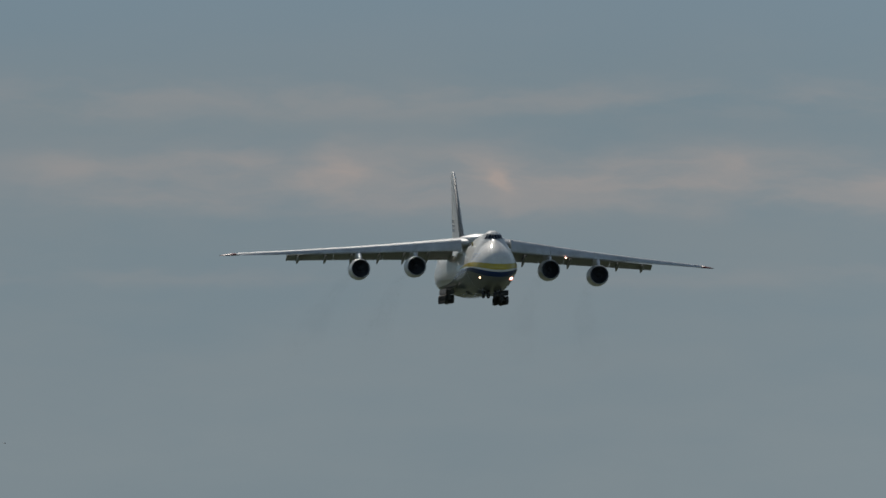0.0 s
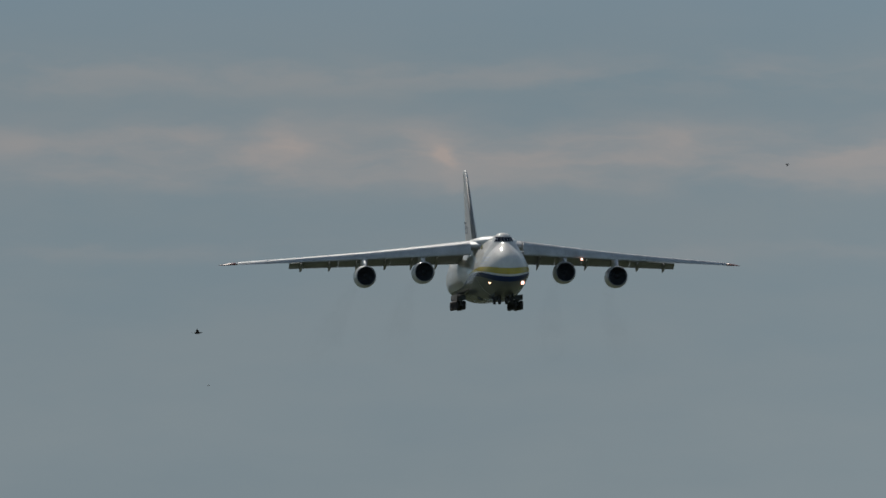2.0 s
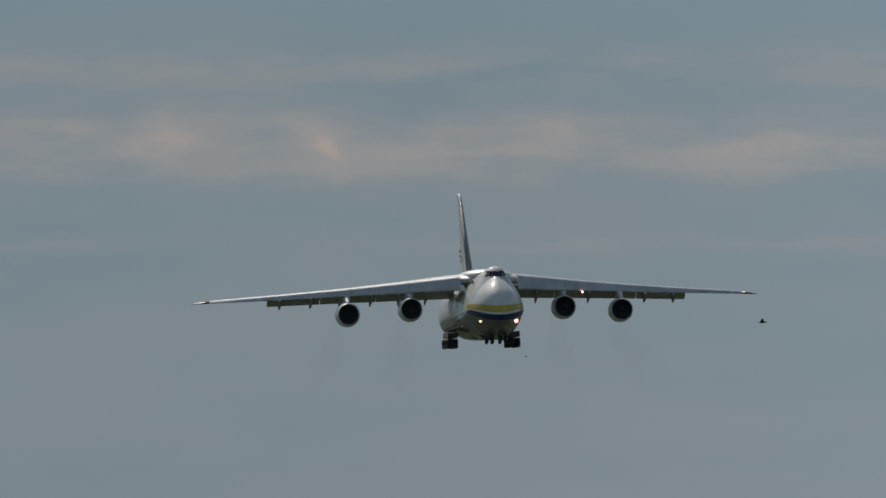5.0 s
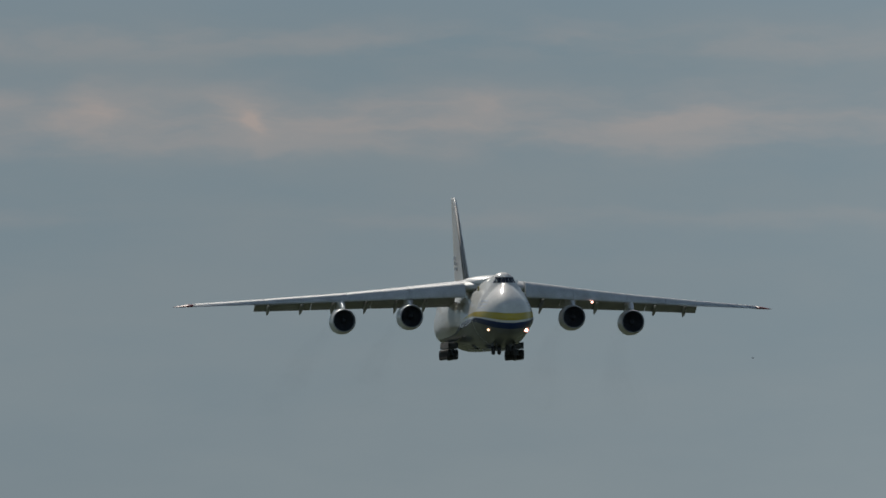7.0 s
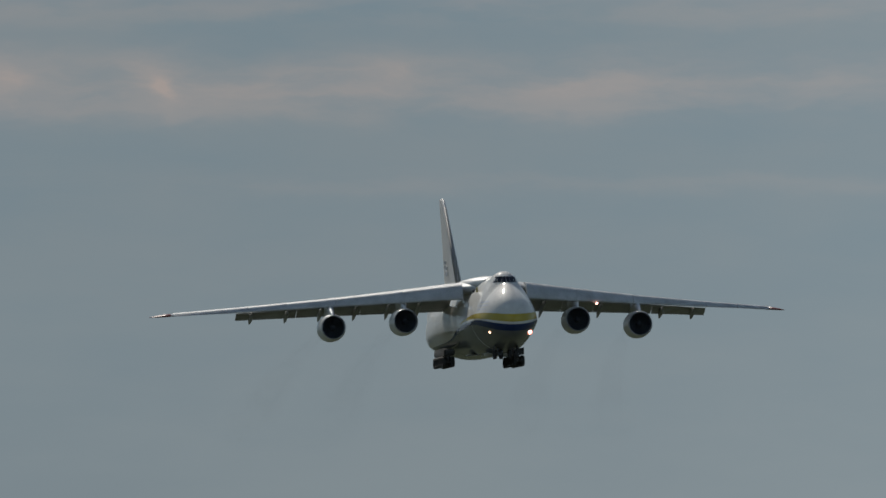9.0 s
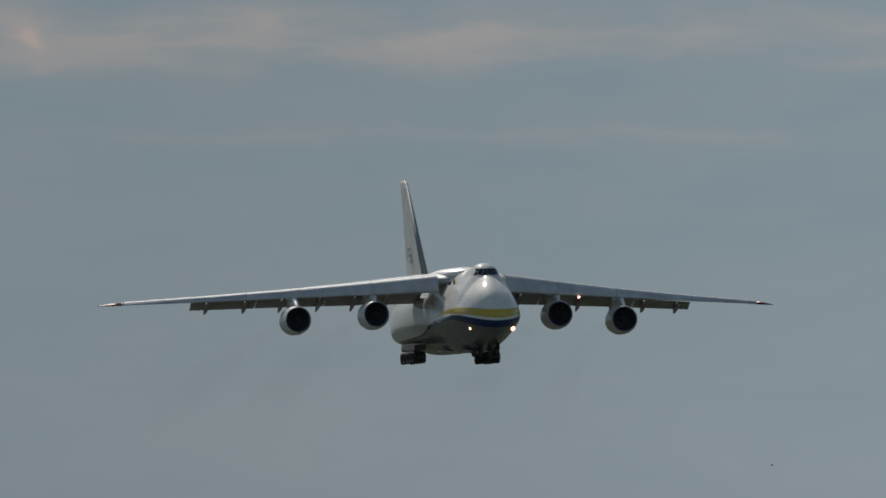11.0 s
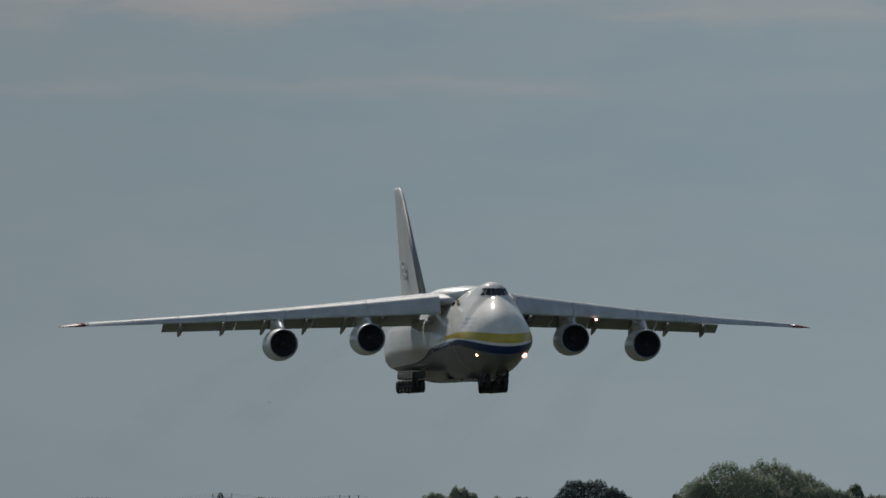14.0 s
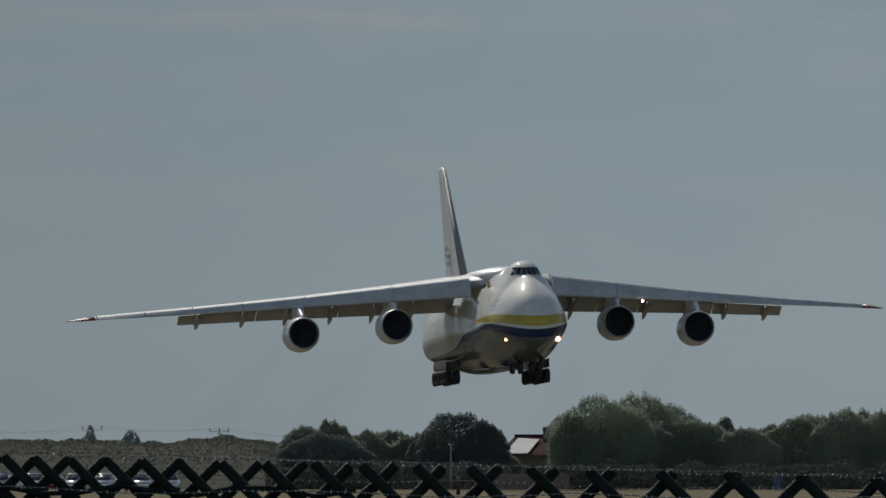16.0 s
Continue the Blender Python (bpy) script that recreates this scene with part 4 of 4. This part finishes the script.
    for k in range(n):
        box(bm, (-3.6 + 7.2 * (k + 0.5) / n, 0, 0.75), (7.2 / n - 0.02, 0.25, 1.5 + 0.05 * math.sin(k * 2.1)), 0.02)
    w = part("yard_wall", bm, M_BRICK, None, smooth=False, at=pose(X(935), 1688, 0))
    tagged(w, "low brown brick yard wall before the house", "wall")


def build_pole(px, top, dist, arm, label):
    u = CHART * dist
    x, h = (px - 784) * u, top * u + EYE
    p = thing("utility_pole", pose(x, dist, 0), label, "utility pole", "poles of the power line")
    bm = bmesh.new()
    tube(bm, [(0, 0, 0), (0, 0, h * 0.6), (0, 0, h)], [0.14, 0.11, 0.08], 8)
    part("pole", bm, M_POLE, p)
    bm = bmesh.new()
    box(bm, (0, 0, h - 0.35), (arm, 0.07, 0.06), 0.015)
    part("crossarm", bm, M_POLE, p, smooth=False)
    for dx in (-0.46, 0.0, 0.46):
        bm = bmesh.new()
        tube(bm, [(dx * arm, 0, h - 0.3), (dx * arm, 0, h - 0.12), (dx * arm, 0, h + 0.1)], [0.03, 0.07, 0.04], 8)
        part("insulator", bm, M_HUB, p)
    return Vector((x, dist, h))


def build_power_line():
    tops = [build_pole(px, t, d, a, "timber power pole with a crossarm, paled for distance haze") for px, t, d, a in
            ((-560, 78, 2080, 2.4), (-58, 72, 2080, 2.4), (163, 79, 2110, 2.4), (388, 76, 2140, 2.4), (590, 60, 2170, 2.2))]
    for a, b in zip(tops, tops[1:]):
        bm = bmesh.new()
        for dx in (-1.0, 1.0):
            tube(bm, [a.lerp(b, f) + Vector((dx, 0, 0.08 - 1.3 * 4 * f * (1 - f) * 0.35)) for f in (k / 10 for k in range(11))], 0.009, 4)
        w = part("power_cable", bm, M_POLE, None)
        tagged(w, "thin sagging power cables between two timber poles", "cable")


def build_car(px, dist, paint, label, turn):
    u = CHART * dist
    c = thing("parked_car", pose((px - 784) * u, dist, 0, 0, 0, turn), label, "car", "cars parked at the field's edge")
    bm = bmesh.new()
    sec = lambda x, z0, z1, w: [(x, -w, z0), (x, -w * 1.02, (z0 + z1) / 2), (x, -w * 0.92, z1), (x, w * 0.92, z1), (x, w * 1.02, (z0 + z1) / 2), (x, w, z0)]
    loft(bm, [sec(-2.1, 0.45, 0.75, 0.7), sec(-2.0, 0.3, 0.9, 0.82), (sec(-1.0, 0.25, 0.98, 0.86)), sec(1.2, 0.25, 0.95, 0.86), sec(1.9, 0.3, 0.82, 0.82), sec(2.1, 0.42, 0.65, 0.7)])
    part("body", bm, paint, c)
    bm = bmesh.new()
    loft(bm, [sec(-1.75, 0.9, 0.95, 0.74), sec(-1.2, 0.9, 1.42, 0.64), sec(-0.3, 0.9, 1.5, 0.64), sec(0.4, 0.9, 1.45, 0.64), sec(1.15, 0.9, 0.94, 0.74)])
    part("cabin", bm, M_SCREEN, c, "tinted car windows")
    bm = bmesh.new()
    loft(bm, [[(x, -0.6, z), (x, 0.6, z), (x, 0.58, z + 0.04), (x, -0.58, z + 0.04)] for x, z in ((-1.2, 1.42), (-0.3, 1.51), (0.4, 1.46))])
    part("roof", bm, paint, c)
    for x in (-1.3, 1.3):
        for yy in (-0.78, 0.78):
            bm = bmesh.new()
            lathe(bm, [(-0.1, 0.0), (-0.1, 0.2), (-0.1, 0.31), (0.1, 0.31), (0.1, 0.2), (0.1, 0.0)], 14)
            part("wheel", bm, M_TYRE, c, at=pose(x, yy, 0.31))


def build_field_edge():
    for k, (px, d, paint, label, turn) in enumerate((
        (28, 1580, M_CAR_SILVER, "silver car parked in the sun", -95), (132, 1585, M_CAR_SILVER, "silver car parked in the sun", -85), (300, 1575, M_CAR_SILVER, "silver car parked in the sun", -92),
        (60, 1560, M_CAR_SILVER, "silver car parked in the sun", -80), (95, 1575, M_CAR_RED, "dark red car parked in the sun", -97),
        (185, 1560, M_CAR_SILVER, "silver car parked in the sun", -104), (245, 1565, M_CAR_SILVER, "silver car parked in the sun", -76), (5, 1565, M_CAR_SILVER, "silver car parked in the sun", 84),
    )):
        build_car(px, d, paint, label, turn)
    # marker post and slim mast in the field
    u = CHART * 1310
    p = thing("marker_post", pose((811 - 784) * u, 1310, 0), "dull red field marker post with a pale band", "post")
    bm = bmesh.new()
    tube(bm, [(0, 0, 0), (0, 0, 0.85), (0, 0, 1.15)], [0.15, 0.14, 0.13], 12)
    part("post", bm, M_RUST, p)
    bm = bmesh.new()
    tube(bm, [(0, 0, 1.15), (0, 0, 1.36)], [0.135, 0.13], 12)
    part("band", bm, M_HUB, p, "pale painted band")
    bm = bmesh.new()
    tube(bm, [(0, 0, 1.36), (0, 0, 1.65), (0, 0, 1.82)], [0.12, 0.11, 0.05], 12)
    part("cap", bm, M_DARK, p)
    u = CHART * 1690
    p = thing("mast", pose((798 - 784) * u, 1690, 0), "slim pale steel mast before the dark tree", "mast")
    bm = bmesh.new()
    tube(bm, [(0, 0, 0), (0, 0, 2.0), (0, 0, 4.2)], [0.13, 0.10, 0.06], 10)
    part("tube", bm, M_HUB, p)
    bm = bmesh.new()
    box(bm, (0, -0.1, 4.2), (0.5, 0.3, 0.16), 0.03)
    part("lamp_head", bm, M_HUB, p, smooth=False)
    u = CHART * 1640
    p = thing("equipment_cabinet", pose((1376 - 784) * u, 1640, 0), "blue equipment cabinet at the hedge's foot", "cabinet")
    bm = bmesh.new()
    box(bm, (0, 0, 0.65), (0.6, 0.5, 1.3), 0.04)
    part("body", bm, M_BLUE, p, smooth=False)
    bm = bmesh.new()
    box(bm, (0, 0, 1.33), (0.66, 0.56, 0.07), 0.02)
    part("lid", bm, M_BLUE, p, smooth=False)


build_house()
build_power_line()
build_field_edge()


# ---- birds: body, head, tail and two wings ----
def build_bird(label, span, up):
    b = thing("bird", pose(0, 300, 10), label, "bird", "birds over the field")
    k = span / 0.9
    bm = bmesh.new()
    tube(bm, [(-0.20 * k, 0, 0), (-0.12 * k, 0, 0), (0.02 * k, 0, 0.01 * k), (0.15 * k, 0, 0.02 * k), (0.21 * k, 0, 0.02 * k)], [0.015 * k, 0.05 * k, 0.075 * k, 0.05 * k, 0.03 * k], 10)
    part("body", bm, M_FEATHER, b)
    bm = bmesh.new()
    bmesh.ops.create_uvsphere(bm, u_segments=10, v_segments=8, radius=0.045 * k)
    tube(bm, [(0.03 * k, 0, 0), (0.09 * k, 0, -0.01 * k)], [0.018 * k, 0.004 * k], 6)
    part("head", bm, M_FEATHER, b, at=pose(0.23 * k, 0, 0.03 * k))
    bm = bmesh.new()
    loft(bm, [[(-0.18 * k, -0.03 * k, 0), (-0.18 * k, 0.03 * k, 0), (-0.18 * k, 0, 0.015 * k)], [(-0.38 * k, -0.08 * k, 0), (-0.38 * k, 0.08 * k, 0), (-0.38 * k, 0, 0.01 * k)]])
    part("tail", bm, M_FEATHER, b)
    for s in (-1, 1):
        bm = bmesh.new()
        rings = []
        for f, c, dy in ((0, 0.20, 0), (0.35, 0.22, 0.02), (0.7, 0.15, -0.02), (1.0, 0.03, -0.10)):
            z = math.sin(up) * f * 0.45 * k
            yy = s * (0.04 * k + math.cos(up) * f * 0.45 * k)
            rings.append([((0.10 + dy) * k, yy, z), ((0.10 + dy - c) * k, yy, z), ((0.10 + dy - c * 0.4) * k, yy, z + 0.012 * k)])
        loft(bm, rings)
        part("wing", bm, M_FEATHER, b)
    return b


bird_a = build_bird("black crow flapping over the field", 0.95, radians(22))
bird_b = build_bird("small dark bird gliding over the field", 0.50, radians(12))
bird_c = build_bird("small dark swallow darting past high up", 0.13, radians(-18))
bird_d = build_bird("small dark bird crossing low before the hedge", 0.34, radians(8))


# ---- lattice fence with barbed wire near the camera ----
def build_fence():
    D = 60.0
    u = CHART * D

    def X(px):
        return (px - 784) * u

    def top(px):
        return EYE + (835 - (801 + 0.021 * px)) * u

    f = thing("lattice_fence", pose(0, D, 0), "dark weathered lattice fence of crossed round-ended stakes", "fence")
    rnd = random.Random(3)
    mesh = None
    R = 9.8 * u

    def stake(px, lean, back, name="stake"):
        """A half-round stake at 45 degrees from the top edge down to the ground."""
        h = top(px) + rnd.uniform(-0.004, 0.004)
        r = R * (0.90 + 0.22 * px / 1568 if 0 < px < 1568 else (0.9 if px <= 0 else 1.12)) * rnd.uniform(0.95, 1.05)
        L = h * math.sqrt(2)
        bm = bmesh.new()
        d = Vector((lean * 0.7071, 0, -0.7071))
        a = Vector((X(px), back, h - r * 0.9))
        side = Vector((d.z, 0, -d.x))
        rings = []
        for t, k in ((0, 0.86), (0.006, 1.0), (L - 0.05, 1.0)):
            rings.append([a + d * t + side * (r * k * math.cos(q)) + Vector((0, 1, 0)) * (r * k * 0.8 * math.sin(q)) for q in (2 * math.pi * j / 10 for j in range(10))])
        loft(bm, rings)
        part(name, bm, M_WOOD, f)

    # front stakes lean one way, back stakes the other; their pitch opens out along the run
    front = [5, 60, 122, 185, 250, 313, 390, 468, 555, 640, 735, 830, 935, 1040, 1165, 1285, 1412, 1545]
    back = [0, 62, 122, 187, 252, 320, 388, 460, 540, 620, 700, 785, 885, 985, 1085, 1195, 1310, 1430, 1565]
    for run in (front, back):
        while run[0] > -900:
            run.insert(0, run[0] - 61 + rnd.uniform(-3, 3))
        while run[-1] < 2900:
            run.append(run[-1] + 136 + rnd.uniform(-5, 5))
    for p in front:
        stake(p, 1, -0.024)
    for p in back:
        stake(p, -1, 0.024)

    # barbed wire strands: a wire with many small barbs, their glints put in as pale colour
    def strand(pts, name="barbed_wire"):
        w = thing(name, pose(0, D, 0), "galvanised barbed wire strung along the lattice fence, its barbs paled for glints", "wire", "barbed wire strands")
        bm = bmesh.new()
        P = [Vector((X(a), y, EYE + (835 - b) * u)) for a, b, y in pts]
        tube(bm, P, 0.0016, 5)
        part("wire", bm, M_WIRE, w)
        verts, faces = [], []
        for a, b in zip(P, P[1:]):
            n = max(1, int((b - a).length / 0.019))
            for k in range(n):
                c = a.lerp(b, (k + rnd.random() * 0.5) / n)
                s = rnd.uniform(0.0045, 0.0085)
                e1 = Vector((rnd.gauss(0, 0.5), rnd.gauss(0, 0.6), rnd.gauss(0, 1))).normalized()
                e2 = e1.orthogonal().normalized() * 0.0024
                e3 = e1.cross(e2)
                i = len(verts)
                verts += [c + e1 * s, c + e2, c + e3, c - e1 * s, c - e2, c - e3]
                faces += [(i, i + 1, i + 2), (i, i + 4, i + 5), (i + 3, i + 1, i + 2), (i + 3, i + 4, i + 5), (i, i + 2, i + 4), (i, i + 5, i + 1)]
        me = bpy.data.meshes.new("barbs")
        me.from_pydata(verts, [], faces)
        me.materials.append(M_BARB_GLINT)
        bb = new("barbs", me)
        bb.parent = w
        tagged(bb, kind="stuff")

    def wavy(a, b, y0, slope, amp, yy, step=38, seed=1):
        r2 = random.Random(seed)
        out, x = [], a
        while x <= b:
            out.append((x, y0 + slope * x + amp * math.sin(x / 83.0 + seed) + r2.uniform(-1.5, 1.5), yy))
            x += step
        return out

    strand(wavy(-900, 2900, 798, 0.0300, 2.0, -0.06, seed=2))
    strand(wavy(-900, 2900, 803, 0.0270, 3.5, 0.05, seed=5))
    strand(wavy(-900, 2900, 836, 0.0230, 4.0, 0.06, seed=7))
    strand(wavy(-900, 2900, 866, 0.0120, 4.0, -0.06, seed=11))
    # loose black cable hung along the stakes
    bm = bmesh.new()
    tube(bm, [(X(-420 + 70 * k), -0.05, EYE + (835 - (866 + 9 * math.sin(k * 1.9) + 0.004 * k * 70)) * u) for k in range(16)], 0.008, 8)
    c = part("cable", bm, M_CABLE, None, at=pose(0, D, 0))
    tagged(c, "loose black cable hung along the lattice fence", "cable")


build_fence()


# ---- what moves ----
def motions():
    walk(plane, [
        (0, pose(-113.34, 2676.5, 64.69, -0.01, 1.35, 8.85)),
        (0.5, pose(-109.82, 2643.4, 62.94, 0.13, 1.11, 8.78)),
        (1, pose(-105.74, 2610.4, 60.84, -0.21, 0.86, 8.57)),
        (1.5, pose(-102.08, 2577.3, 58.87, -0.44, 0.45, 8.15)),
        (2, pose(-98.11, 2544.3, 57.32, -0.02, -0.08, 7.77)),
        (2.5, pose(-94.35, 2511.3, 55.78, 0.34, -0.59, 7.14)),
        (3, pose(-90.25, 2478.3, 53.94, 0.59, -0.92, 6.80)),
        (3.5, pose(-86.48, 2445.3, 52.19, 0.75, -1.60, 6.47)),
        (4, pose(-82.46, 2412.2, 50.36, 0.66, -1.96, 6.34)),
        (4.5, pose(-79.17, 2379.2, 48.64, 0.62, -1.65, 6.31)),
        (7, pose(-62.41, 2213.7, 39.76, 0.12, 0.06, 7.96)),
        (7.5, pose(-58.85, 2180.6, 37.90, 0.23, -0.34, 8.16)),
        (8, pose(-55.47, 2147.5, 36.16, 0.12, -0.57, 8.37)),
        (8.5, pose(-52.09, 2114.3, 34.40, -0.57, -1.02, 8.31)),
        (9, pose(-48.59, 2081.2, 32.73, -0.79, -0.82, 8.59)),
        (9.5, pose(-45.16, 2048.1, 31.06, -0.68, -0.82, 8.94)),
        (12, pose(-26.72, 1882.6, 22.46, 0.18, 0.34, 10.44)),
        (12.5, pose(-22.92, 1849.5, 20.86, 0.52, 0.53, 10.52)),
        (13, pose(-19.35, 1816.3, 19.20, 0.39, 0.32, 10.35)),
        (13.5, pose(-15.35, 1783.1, 17.40, -0.14, 0.17, 10.16)),
        (14, pose(-11.34, 1749.9, 15.81, -0.31, -0.04, 9.83)),
        (14.5, pose(-7.53, 1716.7, 14.05, -0.74, -0.47, 8.92)),
        (15, pose(-3.40, 1683.5, 12.50, -1.03, -0.72, 8.24)),
        (15.5, pose(0.51, 1650.3, 10.86, -1.22, -0.95, 7.52)),
        (16, pose(4.58, 1617.1, 9.53, -1.25, -1.00, 7.26)),
    ])
    walk(bird_a, [
        (0, pose(-94.32, 1196.5, 25.22, 0, 0, 3)),
        (1, pose(-79.91, 1197.3, 25.40, 0, 0, 3)),
        (1.5, pose(-73.04, 1197.8, 26.04, 0, 0, 3)),
        (2, pose(-65.49, 1198.2, 26.38, 0, 0, 3)),
        (2.5, pose(-58.31, 1198.6, 26.34, 0, 0, 3)),
        (3, pose(-50.30, 1198.9, 26.38, 0, 0, 3)),
        (3.2, pose(-47.27, 1199.1, 26.65, 0, 0, 3)),
        (3.9, pose(-36.79, 1199.4, 27.09, 0, 0, 3)),
        (4.2, pose(-32.26, 1199.6, 26.91, 0, 0, 3)),
        (4.6, pose(-26.29, 1199.7, 26.53, 0, 0, 3)),
        (16, pose(144.54, 1205.0, 26.53, 0, 0, 3)),
    ])
    walk(bird_b, [
        (0, pose(-122.84, 1795.8, 30.18, 0, 0, 4)),
        (0.3, pose(-119.42, 1796.0, 31.04, 0, 0, 4)),
        (0.6, pose(-115.13, 1796.3, 31.57, 0, 0, 4)),
        (0.9, pose(-111.16, 1796.6, 31.82, 0, 0, 4)),
        (1.2, pose(-107.38, 1796.8, 32.49, 0, 0, 4)),
        (1.5, pose(-103.95, 1797.0, 32.37, 0, 0, 4)),
        (1.8, pose(-99.87, 1797.2, 33.13, 0, 0, 4)),
        (2.4, pose(-91.69, 1797.7, 33.76, 0, 0, 4)),
        (2.7, pose(-87.29, 1797.9, 34.03, 0, 0, 4)),
        (3, pose(-82.81, 1798.1, 34.11, 0, 0, 4)),
        (3.3, pose(-78.71, 1798.3, 34.49, 0, 0, 4)),
        (3.5, pose(-75.79, 1798.4, 34.67, 0, 0, 4)),
        (3.9, pose(-69.72, 1798.6, 35.68, 0, 0, 4)),
        (6.8, pose(-27.36, 1799.8, 33.25, 0, 0, 4)),
        (7, pose(-23.98, 1799.8, 32.82, 0, 0, 4)),
        (16, pose(109.26, 1803.5, 32.82, 0, 0, 4)),
    ])
    walk(bird_c, [
        (0, pose(-37.19, 348.8, 11.70, 0, 0, 2)),
        (1.2, pose(-19.38, 349.5, 11.84, 0, 0, 2)),
        (1.5, pose(-15.80, 349.6, 12.09, 0, 0, 2)),
        (1.8, pose(-11.08, 349.8, 12.14, 0, 0, 2)),
        (2.1, pose(-6.01, 349.9, 12.18, 0, 0, 2)),
        (16, pose(200.37, 357.4, 13.75, 0, 0, 2)),
    ])
    walk(bird_d, [
        (0, pose(86.85, 1400.0, 10.99, 0, 0, 182)),
        (12, pose(-7.69, 1400.0, 11.22, 0, 0, 182)),
        (12.6, pose(-12.33, 1400.0, 11.47, 0, 0, 182)),
        (13.2, pose(-17.20, 1400.0, 11.77, 0, 0, 182)),
        (15, pose(-31.20, 1400.0, 12.92, 0, 0, 182)),
        (16, pose(-39.06, 1400.0, 13.55, 0, 0, 182)),
    ])
    for bird, beat in ((bird_a, 0.15), (bird_b, 0.25), (bird_c, 0.1), (bird_d, 0.2)):
        side = -1
        for wing in [o for o in bird.children if o.name.startswith("wing")]:
            walk(wing, [(k * beat, pose(0, 0, 0, side * (24 if k % 2 else -20), 0, 0)) for k in range(int(16 / beat) + 2)])
            side = 1


motions()
